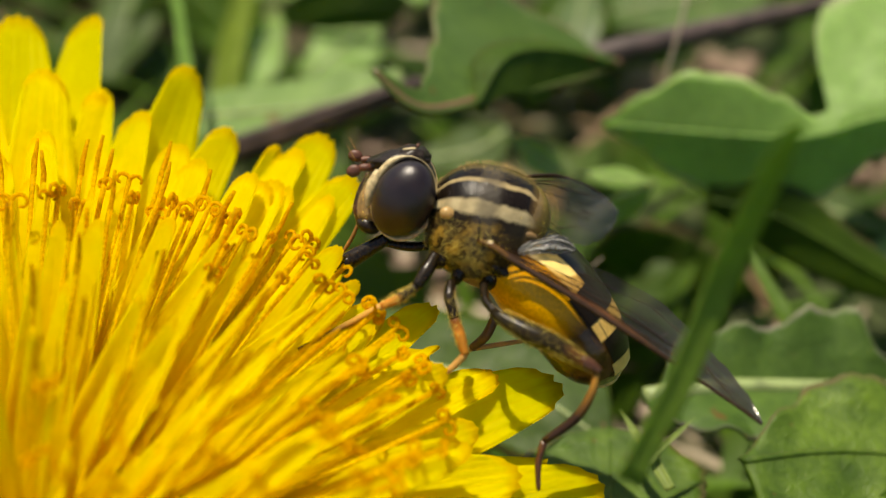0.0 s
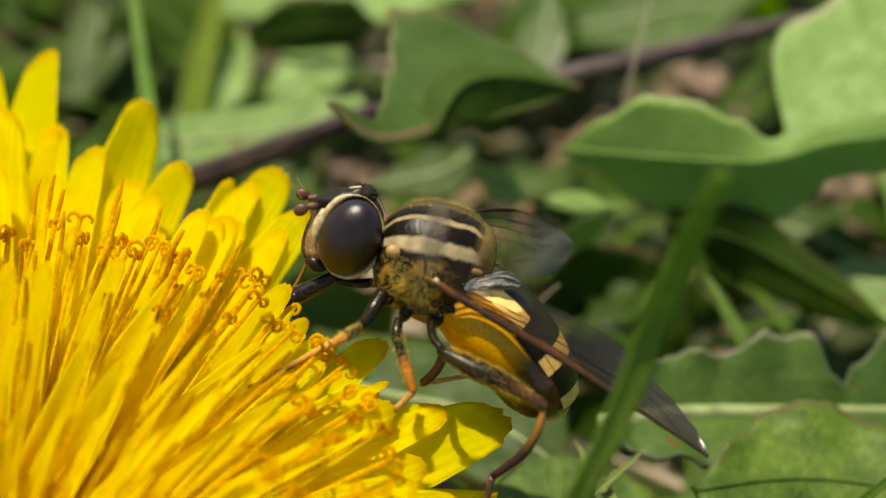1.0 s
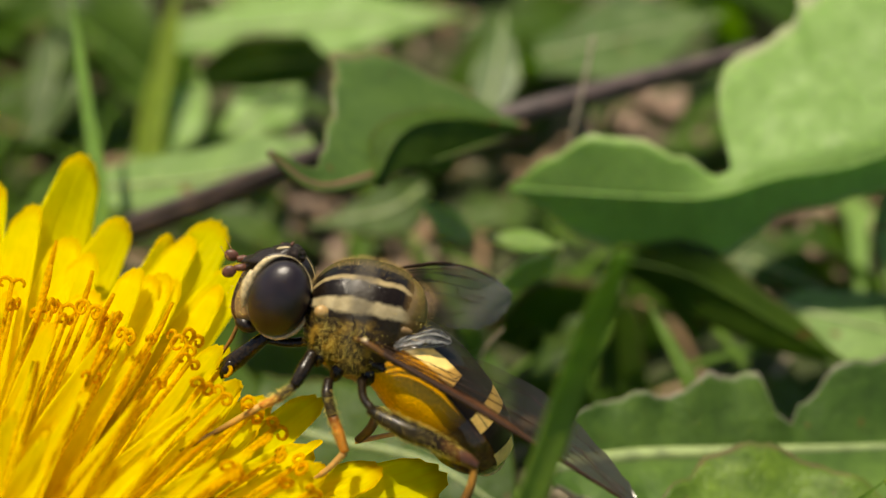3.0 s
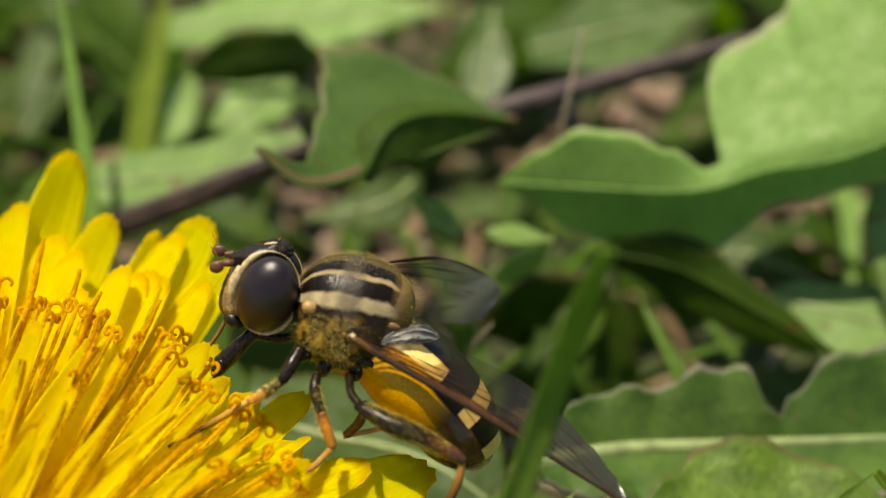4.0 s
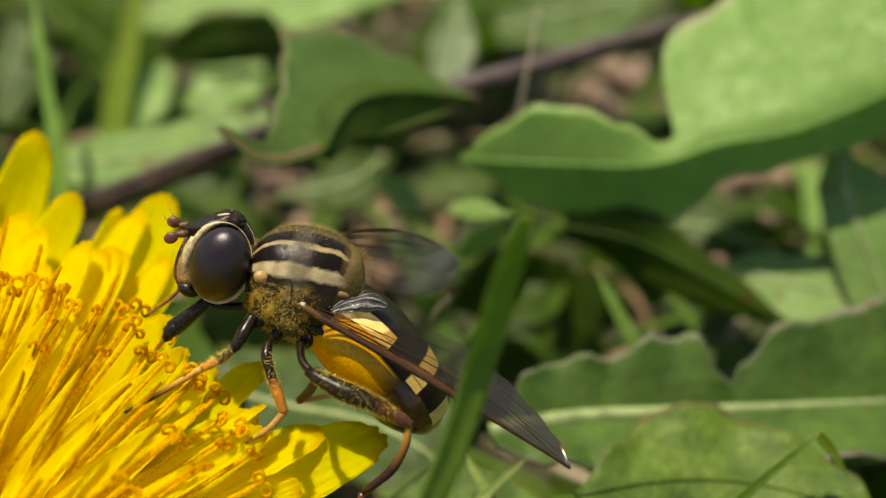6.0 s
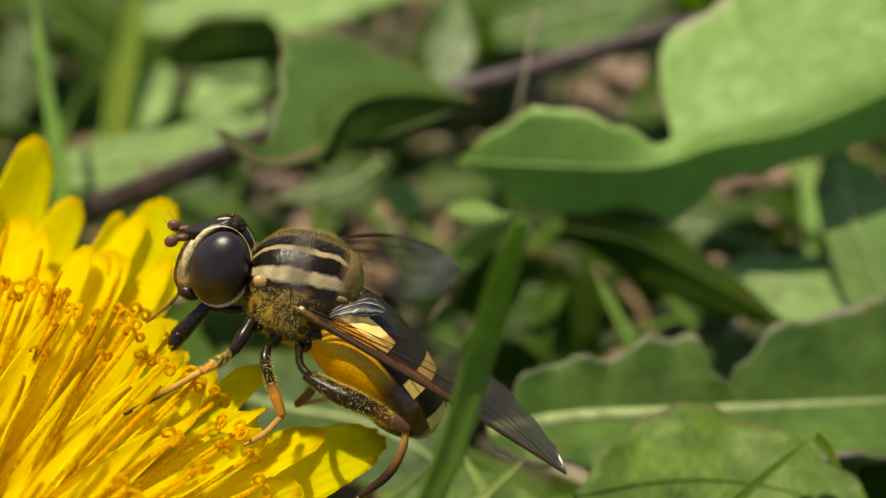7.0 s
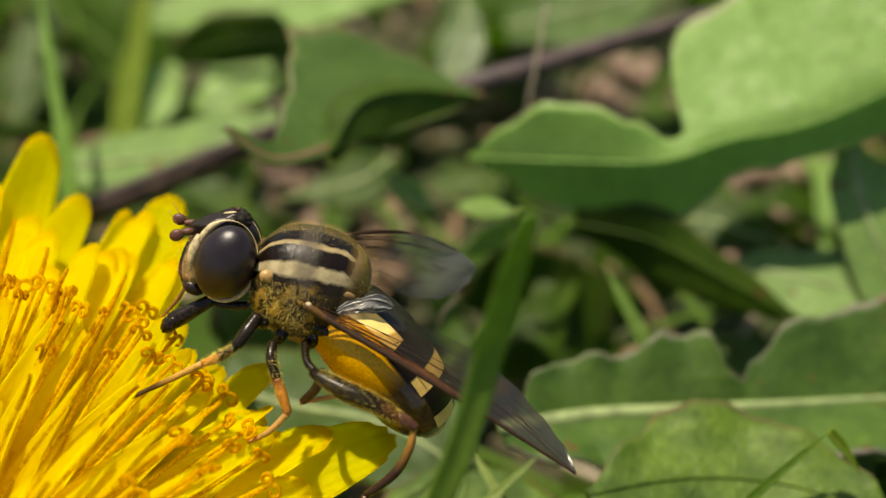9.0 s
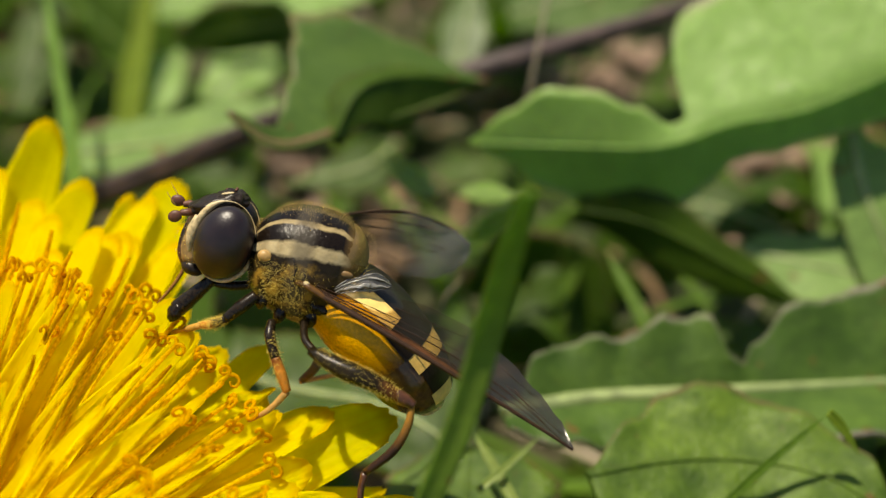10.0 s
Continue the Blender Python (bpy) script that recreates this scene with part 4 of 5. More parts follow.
def wing_material(name, tone, cover, relief=0.4):
    m, nt, b = material(name)
    n = noise_of(nt, 0.6)
    b.inputs["Base Color"].default_value = (*tone, 1)
    b.inputs["Roughness"].default_value = 0.2
    b.inputs["Specular IOR Level"].default_value = 0.45
    bump(nt, b, n.outputs[0], relief, 0.12)
    clear = nt.nodes.new("ShaderNodeBsdfTransparent")
    clear.inputs[0].default_value = (0.93, 0.88, 0.80, 1)
    ms = nt.nodes.new("ShaderNodeMixShader")
    along, acr = uv_axes(nt)
    nt.links.new(ramp(nt, along, (0.1, (cover * 0.06,) * 3), (0.45, (cover * 0.22,) * 3), (0.85, (cover,) * 3)), ms.inputs[0])
    nt.links.new(clear.outputs[0], ms.inputs[1])
    nt.links.new(b.outputs[0], ms.inputs[2])
    nt.links.new(ms.outputs[0], nt.nodes["Material Output"].inputs[0])
    return m


WING = wing_material("wing_membrane", (0.036, 0.034, 0.030), 0.62)
WING_COSTA = plain("wing_front_cell", (0.070, 0.027, 0.010), 0.4, 0.5, 0.3, spec=0.12)
WING_FAR = wing_material("wing_membrane_grey", (0.22, 0.215, 0.20), 0.56, 0.1)
def limb_material(name, near, far, at, spread=0.2, rough=0.35):
    """Colour that changes along a limb, with fine grain."""
    m, nt, b = material(name)
    along, around = uv_axes(nt)
    grain = noise_of(nt, 0.12, 4.0)
    where = maths(nt, "ADD", along, maths(nt, "MULTIPLY", maths(nt, "SUBTRACT", grain.outputs[0], 0.5), 0.25))
    base = mix(nt, ramp(nt, where, (max(0, at - spread), (0, 0, 0)), (min(1, at + spread), (1, 1, 1))), near, far)
    base = mix(nt, 0.6, base, ramp(nt, grain.outputs[0], (0.3, (0.6, 0.6, 0.6)), (0.7, (1.3, 1.3, 1.3))), "MULTIPLY")
    nt.links.new(base, b.inputs["Base Color"])
    b.inputs["Roughness"].default_value = rough
    b.inputs["Specular IOR Level"].default_value = 0.24
    bump(nt, b, grain.outputs[0], 0.5, 0.04)
    return m


SHIN_FRONT = limb_material("shin_black_to_orange", (0.02, 0.014, 0.008), (0.52, 0.19, 0.02), 0.55, 0.15)
SHIN_MIDDLE = limb_material("shin_rust", (0.20, 0.06, 0.01), (0.58, 0.22, 0.025), 0.25, 0.2)
FOOT = limb_material("foot_tan_to_dark", (0.52, 0.28, 0.05), (0.06, 0.03, 0.012), 0.5, 0.15, 0.45)
SHIN_HIND = limb_material("shin_amber_to_brown", (0.42, 0.20, 0.03), (0.035, 0.016, 0.008), 0.35, 0.3, 0.3)
THIGH = limb_material("thigh_black_to_rust", (0.014, 0.010, 0.004), (0.16, 0.055, 0.012), 0.80, 0.14, 0.24)
FLANK = limb_material("abdomen_orange_to_brown", (0.68, 0.34, 0.004), (0.12, 0.055, 0.008), 0.93, 0.14, 0.22)
VEIN = plain("wing_vein", (0.036, 0.018, 0.009), 0.4, 0.35, 0.2, spec=0.2)


def wing(parent, base, tip, spread, width, label, thick_front, mat, blunt=False, pivot=(0, 0, 0)):
    """Membrane from a front edge (base to tip) spread towards the hind margin, with its veins."""
    base, tip, spread = Vector(base) - Vector(pivot), Vector(tip) - Vector(pivot), Vector(spread).normalized()
    nrm = (tip - base).cross(spread).normalized()
    rows = ((0, 0.12), (0.08, 0.35), (0.2, 0.62), (0.4, 0.95), (0.55, 1.0), (0.7, 0.86), (0.82, 0.62), (0.92, 0.38), (0.98, 0.16), (1.0, 0.04))

    if blunt:
        rows = ((0, 0.2), (0.15, 0.5), (0.35, 0.85), (0.6, 1.0), (0.76, 0.94), (0.87, 0.74), (0.95, 0.46), (1.0, 0.12))

    def place(s, q):
        w = across(rows, s)[0] * width
        arch = 0.25 * math.sin(s * 3.14)
        return base + (tip - base) * s + spread * (0.42 * width * s ** 5 if blunt else 0) - spread * (0.5 * math.sin(s * 3.14) * 0.4) + spread * (w * q) + nrm * (arch + (0.008 if blunt else 0.045) * math.sin(q * 21) * q + 0.02 * math.sin(s * 17 + q * 5))

    n, m = 30, 10
    verts, faces, uvs = [], [], []
    for layer in (0.0, 0.015):
        for i in range(n + 1):
            for j in range(m + 1):
                verts.append(tuple(place(i / n, j / m) - nrm * layer))
                uvs.append((i / n, j / m))
    k = (n + 1) * (m + 1)
    for i in range(n):
        for j in range(m):
            a = i * (m + 1) + j
            q = (a, a + 1, a + m + 2, a + m + 1)
            faces.append(q)
            faces.append(tuple(k + v for v in reversed(q)))
    ob = part("wing", shaped("wing", verts, faces, mat, uvs), parent, label)
    # the darker cell along the front edge
    verts, faces = [], []
    for i in range(n + 1):
        t = i / n * 0.74
        w = (0.05 if blunt else 0.14) * math.sin(0.35 + 2.7 * i / n)
        for q, lift in ((0, 0.02), (w, 0.02), (w, 0.0), (0, 0.0)):
            verts.append(tuple(place(t, q) + nrm * (lift - 0.008)))
    for i in range(n):
        for j in range(4):
            a, b = i * 4 + j, i * 4 + (j + 1) % 4
            faces.append((a, b, b + 4, a + 4))
    part("front_cell", shaped("front_cell", verts, faces, WING_COSTA), ob, "dark amber cell along the front edge")
    lines = [[(0, 0), (0.5, 0), (0.85, 0.02), (1, 0.5)], [(0, 0.1), (0.3, 0.1), (0.7, 0.03)], [(0, 0.3), (0.4, 0.16), (0.9, 0.05)], [(0, 0.5), (0.4, 0.30), (0.7, 0.34), (0.98, 0.3)],
             [(0.02, 0.7), (0.3, 0.46), (0.6, 0.5), (0.85, 0.62)], [(0.05, 0.8), (0.3, 0.7), (0.5, 0.78), (0.62, 1.0)], [(0.3, 0.3), (0.32, 0.5)], [(0.6, 0.33), (0.62, 0.52)], [(0.75, 0.55), (0.82, 0.42), (0.9, 0.32)], [(0.55, 0.8), (0.7, 0.72), (0.84, 0.86)], [(0.5, 0.18), (0.75, 0.2), (0.97, 0.2)], [(0.72, 0.45), (0.86, 0.5), (0.95, 0.6)]]
    for i, line in enumerate(lines):
        pts = [place(s, q) for s, q in line]
        r = thick_front if i == 0 else (0.020 if i < 4 else 0.013)
        part("vein", tube(pts, [r * 1.6, r, r * 0.5], VEIN, 24, 6, "vein"), ob)
    return ob


def limb(fly, name, label, pieces, origin=(0, 0, 0)):
    """A leg: pieces are (name, points, radii, material); the first is the upper joint, at origin if it moves."""
    pieces = [(n, [Vector(q) - Vector(origin) for q in p], r, mt) for n, p, r, mt in pieces]
    n0, p0, r0, m0 = pieces[0]
    leg = part("leg", tube(p0, r0, m0, 14, 10, n0), fly, label)
    for n, p, r, mt in pieces[1:]:
        part(n, tube(p, r, mt, 14, 10, n), leg)
    return leg


def hairs(parent, name, label, spots, mat, seed):
    """Fine hairs; spots are (centre, radii, turn degrees about y, number, length, cap) on ovoids."""
    rng = random.Random(seed)
    verts, faces = [], []
    for centre, radii, turn, number, length, keep in spots:
        m = Euler((0, radians(turn), 0)).to_matrix()
        made = 0
        while made < number:
            v = Vector((rng.gauss(0, 1), rng.gauss(0, 1), rng.gauss(0, 1))).normalized()
            if not keep(v):
                continue
            made += 1
            p = Vector(centre) + m @ Vector([a * b for a, b in zip(v, radii)])
            nrm = (m @ Vector([a / b for a, b in zip(v, radii)])).normalized()
            d = (nrm + Vector((rng.uniform(-0.4, 0.7), rng.uniform(-0.4, 0.4), rng.uniform(-0.4, 0.4)))).normalized()
            s = d.orthogonal().normalized() * 0.003
            u = d.cross(s).normalized() * 0.003
            k = len(verts)
            verts += [tuple(p + s), tuple(p - s * 0.5 + u), tuple(p - s * 0.5 - u), tuple(p + d * length * rng.uniform(0.5, 1.2))]
            faces += [(k, k + 1, k + 3), (k + 1, k + 2, k + 3), (k + 2, k, k + 3)]
    return tagged(part(name, shaped(name, verts, faces, mat), parent, label), kind="stuff")


def pollen(parent, spots):
    """Loose grains of pollen caught on the body."""
    rng = random.Random(8)
    verts, faces = [], []
    for centre, radii, turn, number, keep in spots:
        m = Euler((0, radians(turn), 0)).to_matrix()
        made = 0
        while made < number:
            v = Vector((rng.gauss(0, 1), rng.gauss(0, 1), rng.gauss(0, 1))).normalized()
            if not keep(v):
                continue
            made += 1
            p = Vector(centre) + m @ Vector([a * b for a, b in zip(v, radii)])
            r, k = rng.uniform(0.010, 0.022), len(verts)
            verts += [tuple(p + Vector(d) * r) for d in ((1, 0, 0), (-1, 0, 0), (0, 1, 0), (0, -1, 0), (0, 0, 1), (0, 0, -1))]
            faces += [(k + a, k + b, k + c) for a, b, c in ((0, 2, 4), (2, 1, 4), (1, 3, 4), (3, 0, 4), (2, 0, 5), (1, 2, 5), (3, 1, 5), (0, 3, 5))]
    return tagged(part("pollen", shaped("pollen", verts, faces, HAIR), parent, "yellow pollen grains"), kind="stuff")


def bristles(parent, name, label, lines, mat, seed):
    """Short hairs standing off limbs; lines are (points, limb radius, number, length)."""
    rng = random.Random(seed)
    verts, faces = [], []
    for pts, r, number, length in lines:
        c = spline(pts, 40)
        for _ in range(number):
            i = rng.randrange(1, 39)
            tan = (c[i + 1] - c[i - 1]).normalized()
            d = Vector((rng.gauss(0, 1), rng.gauss(0, 1), rng.gauss(0, 1)))
            d = (d - tan * d.dot(tan)).normalized()
            p = c[i] + d * (r * 0.9 * math.sin(0.6 + 2.2 * i / 40))
            d = (d + tan * rng.uniform(0.1, 0.9)).normalized()
            s = d.orthogonal().normalized() * 0.006
            u = d.cross(s).normalized() * 0.006
            k = len(verts)
            verts += [tuple(p + s), tuple(p - s * 0.5 + u), tuple(p - s * 0.5 - u), tuple(p + d * length * rng.uniform(0.5, 1.3))]
            faces += [(k, k + 1, k + 3), (k + 1, k + 2, k + 3), (k + 2, k, k + 3)]
    return tagged(part(name, shaped(name, verts, faces, mat), parent, label), kind="stuff")


def boxy(v):
    """Fuller shoulders than an egg has."""
    return Vector((math.copysign(abs(v.x) ** 0.80, v.x), math.copysign(abs(v.y) ** 0.88, v.y), math.copysign(abs(v.z) ** 0.84, v.z)))


FAR_ROOT = (0.839, 1.523, 1.43)


def lumpy(v):
    """Uneven bulges."""
    return v * (1 + 0.16 * noise.noise(v * 2.3) + 0.07 * noise.noise(v * 6.1))


def hoverfly():
    fly = tagged(new("hoverfly"), "striped hoverfly with dark eyes feeding on the dandelion", "insect")
    # thorax
    part("thorax", ovoid((0.429, 0.0, 0.210), (1.98, 1.7, 1.9), THORAX, (0, 11, 0), "thorax", 56, 32, boxy), fly, "dark thorax with pale long stripes")
    part("scutellum", ovoid((1.28, 0.0, 0.46), (1.20, 1.5, 1.30), SHIELD, (0, 16, 0), "scutellum", 32, 20), fly, "honey-brown rear shield of the thorax")
    for x, z, r in ((502, 580, 0.3), (532, 606, 0.3), (588, 610, 0.36)):
        for side in (-1, 1):
            part("coxa", ovoid(((x - 555) / 53.6, side * 1.0, (540 - z) / 52.4), (r * 0.75, r * 0.8, r * 1.3), LEG_BLACK, (0, 20, 0), "coxa", 14, 10), fly, "dark joint where a leg meets the body")
    part("breast", ovoid((0.28, 0.0, -1.12), (1.1, 1.1, 0.72), BREAST, (0, 28, 0), "breast", 32, 20, lumpy), fly, "yellowish hairy underside of the thorax")
    for side in (-1, 1):
        part("shoulder", ovoid((-0.84, side * 1.40, 0.78), (0.24, 0.16, 0.20), KNOB, (0, 11, 0), "shoulder", 18, 12), fly, "honey-brown knob at the shoulder")
        x, y, z = (0.093, 0.0, 0.801)
        part("suture", tube([(x, side * 1.62, z), (x + 0.1, side * 1.76, z - 0.35), (x - 0.02, side * 1.74, z - 0.9)], [0.02, 0.05, 0.02], BLACK, 10, 6, "suture"), fly, "dark seam across the side")
    for side in (-1, 1):
        part("side_plate", ovoid((0.40, side * 1.42, -0.12), (0.55, 0.28, 0.30), BLACK, (0, 14, 0), "side_plate", 28, 18, lumpy), fly, "black plate under the wing root")
        # black lump added for the shading between thorax and abdomen
        part("rear_plate", ovoid((0.85, side * 1.02, -0.98), (0.62, 0.52, 0.30), LEG_BLACK, (0, 26, 0), "rear_plate", 28, 18, lumpy), fly, "dark hairy region by the hind leg, black shading added as a lump")
    # head
    head = part("head", ovoid((-2.15, 0.0, 0.95), (0.80, 1.2, 1.25), SCUTUM_END, (0, 8, 0), "head"), fly, "head with cream face and rim")
    for side in (-1, 1):
        part("eye", ovoid((-2.25, side * 0.80, 1.07), (0.97, 0.78, 1.32), EYE, (side * -6, 26, side * 10), "eye", 48, 32), head, "large dark glossy compound eye")
        ring = []
        for k in range(15):
            a = math.pi * 2 * k / 14
            u, w = 1.02 * math.cos(a), 1.36 * math.sin(a)
            ring.append((-2.235 + u * 0.978 - w * -0.208, side * 0.62, 1.08 + u * -0.208 + w * 0.978))
        part("eye_rim", tube(ring, [0.04, 0.02, 0.012, 0.012, 0.03, 0.12, 0.13, 0.10, 0.06, 0.05, 0.06, 0.07, 0.08, 0.07, 0.05], CREAM, 60, 10, "eye_rim"), head, "cream rim round the eye")
    part("face", tube([(-3.0, 0.0, 2.05), (-3.22, 0.0, 1.433), (-3.40, 0.0, 0.62), (-3.28, 0.0, 0.05)], [0.20, 0.34, 0.42, 0.42, 0.28], FACE, 28, 20, "face", 1.0), head, "gold-dusted pale face")
    part("mouth_edge", ovoid((-3.40, 0.0, 0.08), (0.42, 0.46, 0.30), CROWN, (0, 24, 0), "mouth_edge"), head, "black-brown mouth edge")
    part("face_stripe", tube([(-3.40, 0.0, 1.75), (-3.62, 0.0, 1.147), (-3.70, 0.0, 0.575), (-3.58, 0.0, 0.16)], [0.10, 0.17, 0.22, 0.20], LEG_BROWN, 20, 12, "face_stripe"), head, "glossy brown middle stripe of the face")
    for side in (-1, 1):
        part("cheek", tube([(-3.08, side * 0.62, 1.95), (-3.30, side * 0.66, 1.35), (-3.42, side * 0.62, 0.75)], [0.10, 0.20, 0.16, 0.06], CREAM, 16, 10, "cheek"), head, "cream dusted stripe beside the eye")
    part("forehead", ovoid((-2.52, 0.0, 2.24), (1.0, 0.62, 0.32), CROWN, (0, -12, 0), "forehead", 40, 24, lumpy), head, "lumpy dark brown-black forehead")
    part("crown", ovoid((-2.0, 0.0, 2.34), (0.56, 0.50, 0.38), CROWN, (0, 6, 0), "crown", 36, 22, lumpy), head, "black crown between the eyes")
    part("brow_mark", ovoid((-2.12, -0.30, 2.62), (0.22, 0.08, 0.05), CREAM, (0, -6, 0), "brow_mark", 14, 8), head, "short pale mark on the crown")
    for dx, dy in ((-0.2, 0.0), (0.12, 0.13), (0.12, -0.13)):
        part("ocellus", ovoid((-1.98 + dx, dy, 2.70), (0.055, 0.055, 0.045), ANTENNA, (0, 0, 0), "ocellus", 12, 8), head, "tiny glassy single eye")
    for k, dy in enumerate((-0.30, 0.30)):
        x, z = (-3.62, 2.05 - (0.08 if k == 0 else -0.08))
        ant = part("antenna", tube([(x + 0.35, dy * 0.5, z - 0.02), (x + 0.15, dy, z + 0.02), (x - 0.08, dy, z)], [0.10, 0.13, 0.10], ANTENNA, 10, 10, "antenna"), head)
        part("antenna_club", ovoid((x - 0.26, dy * 1.2, z + (0.12 if k else -0.10)), (0.24, 0.12, 0.20), ANTENNA, (0, 14 if k else -20, 0), "antenna_club", 20, 12), ant, "rounded red-brown end")
        part("bristle", tube([(x - 0.22, dy * 1.2, z + 0.26), (x - 0.48, dy * 1.4, z + 0.72)], [0.022, 0.008], HONEY, 5, 5, "bristle"), ant)
    # abdomen, ring by ring
    axis = spline([(0.95, 0.0, -0.75), (2.10, 0.0, -1.50), (3.358, 0.0, -2.956), (4.160, 0.0, -4.138), (4.626, 0.0, -5.073)], 41)
    high = [1.15, 1.45, 1.52, 1.46, 1.32, 1.0, 0.25]
    wide = [1.3, 1.75, 2.0, 1.95, 1.75, 1.3, 0.3]

    def ring_piece(t0, t1, mat, label, lo=0.0, hi=1.0, lift=0.0, bulge=0.035):
        verts, faces, uvs = [], [], []
        n, sides = 10, 40
        for i in range(n + 1):
            t = t0 + (t1 - t0) * i / n
            u = min(39, t * 40)
            p = axis[int(u)].lerp(axis[int(u) + 1], u - int(u))
            tan = (axis[min(40, int(u) + 2)] - axis[max(0, int(u) - 1)]).normalized()
            up = Vector((0, 1, 0)).cross(tan) * -1
            up = up if up.z > 0 else -up
            swell = 1 + bulge * math.sin(math.pi * i / n) + lift
            h = float(np.interp(t, np.linspace(0, 1, 7), high)) * swell
            w = float(np.interp(t, np.linspace(0, 1, 7), wide)) * swell
            for j in range(sides + 1):
                a = (lo + (hi - lo) * j / sides) * 6.2832
                verts.append(tuple(p + Vector((0, -1, 0)) * (w * math.sin(a)) + up * (h * math.cos(a))))
                uvs.append((i / n, j / sides))
        m = sides + 1
        for i in range(n):
            for j in range(sides):
                a = i * m + j
                faces.append((a, a + 1, a + m + 1, a + m))
        return part("tergite", shaped("tergite", verts, faces, mat, uvs), fly, label)

    ring_piece(0.0, 0.5, FLANK, "orange side of the abdomen")
    ring_piece(0.5, 0.93, AMBER, "brown hind part of the abdomen")
    ring_piece(0.93, 1.0, CREAM, "pale tip of the abdomen")
    # dark and yellow bands over the back
    for t0, t1, mat, text, reach in ((0.03, 0.37, BLACK, "black first ring on the back", 0.115), (0.05, 0.36, YELLOW, "yellow spot on the back", 0.175), (0.36, 0.50, BLACK, "black band over the back", 0.20),
                                     (0.50, 0.60, YELLOW, "yellow band over the back", 0.19), (0.60, 0.86, BLACK, "black hind ring on the back", 0.18)):
        ring_piece(t0, t1, mat, text, -reach, reach, 0.042 if mat is YELLOW else 0.052, 0.0)
    ring_piece(0.76, 0.87, YELLOW, "pale mark near the tip of the abdomen", 0.05, 0.19, 0.07, 0.0)
    # silvery scale at the wing root
    part("calypter", sheet("calypter", [(1.40, -1.60, -0.30), (2.10, -1.60, -0.02), (2.75, -1.50, 0.04), (3.30, -1.35, -0.22)], [(0, 0.1, 0.16), (0.25, 0.22, 0.34), (0.7, 0.26, 0.42), (0.93, 0.18, 0.26), (1, 0.06, 0.06)], SILVER, normal=(-0.1, -0.74, 0.66), fold=(-20, -30), count=28, half=10, wave=0.05, waves=1.7, thick=0.02, ragged=0.6, crease=0.04), fly, "silvery scale behind the wing root")
    part("tegula", ovoid((0.541, -1.899, -0.035), (0.11, 0.08, 0.09), CREAM, (0, 30, 0), "tegula", 12, 8), fly, "small pale knob at the wing root")
    part("wing_lobe", ovoid((1.772, -1.400, 0.145), (0.26, 0.07, 0.12), SCUTUM_END, (0, 14, 0), "wing_lobe", 16, 10), fly, "small honey-coloured lobe at the wing root")
    part("wing_root", tube([(0.131, -1.65, -0.011), (0.653, -1.92, -0.16), (1.586, -2.10, -0.80)], [0.09, 0.13, 0.07], AMBER, 12, 10, "wing_root"), fly, "amber wing root")
    wing(fly, (0.429, -1.85, -0.079), (9.12, -3.20, -5.25), (0.300, 0.926, 0.314), 2.5, "smoky clear wing folded along the body", 0.075, WING)
    far = wing(fly, FAR_ROOT, (5.45, 5.178, 0.80), (-0.050, 0.037, -1.030), 2.35, "smoky clear wing spread on the far side", 0.04, WING_FAR, True, FAR_ROOT)
    # legs: near side
    HIP = Vector((-1.175, -1.153, -0.613))
    front = limb(fly, "leg", "front leg with orange shin resting on a stigma", [
        ("femur", [(-1.175, -1.153, -0.613), (-1.436, -1.551, -1.043), (-1.735, -1.855, -1.513)], [0.20, 0.24, 0.17], LEG_BLACK),
        ("tibia", [(-1.735, -1.855, -1.513), (-2.238, -1.835, -1.898), (-2.817, -1.795, -2.193)], [0.13, 0.155, 0.12], SHIN_FRONT),
        ("tarsus", [(-2.817, -1.795, -2.193), (-4.011, -1.645, -2.930), (-5.466, -1.519, -3.777)], [0.12, 0.10, 0.06], FOOT)], HIP)
    limb(fly, "leg", "middle leg with orange shin", [
        ("femur", [(-0.653, -1.523, -1.393), (-0.690, -1.913, -1.786), (-0.504, -2.155, -2.441)], [0.15, 0.19, 0.16], LEG_BLACK),
        ("tibia", [(-0.504, -2.155, -2.441), (-0.317, -2.263, -2.952), (-0.131, -2.289, -3.556)], [0.16, 0.18, 0.14], SHIN_MIDDLE),
        ("tarsus", [(-0.131, -2.289, -3.556), (-0.746, -2.320, -4.179), (-1.436, -2.205, -4.604)], [0.12, 0.1, 0.06], TAN)])
    limb(fly, "leg", "thick dark hind leg bent at the knee", [
        ("coxa", [(0.373, -1.335, -1.471), (0.466, -2.030, -1.857), (0.839, -2.507, -2.175)], [0.15, 0.13, 0.14], LEG_BLACK),
        ("femur", [(0.653, -2.492, -2.102), (1.735, -2.901, -2.587), (2.798, -3.096, -3.023), (3.973, -3.142, -3.718)], [0.15, 0.29, 0.355, 0.31, 0.23, 0.16], THIGH),
        ("knee", [(3.414, -3.123, -3.341), (3.731, -3.146, -3.546), (4.011, -3.146, -3.737)], [0.2, 0.225, 0.15], LEG_BROWN),
        ("tibia", [(3.936, -3.134, -3.682), (3.824, -3.180, -4.378), (3.358, -3.159, -5.241), (2.406, -3.126, -6.048)], [0.11, 0.14, 0.16, 0.13], SHIN_HIND),
        ("tarsus", [(2.406, -3.126, -6.048), (2.257, -3.175, -6.763), (2.294, -3.252, -7.605)], [0.13, 0.11, 0.07], LEG_BROWN)])
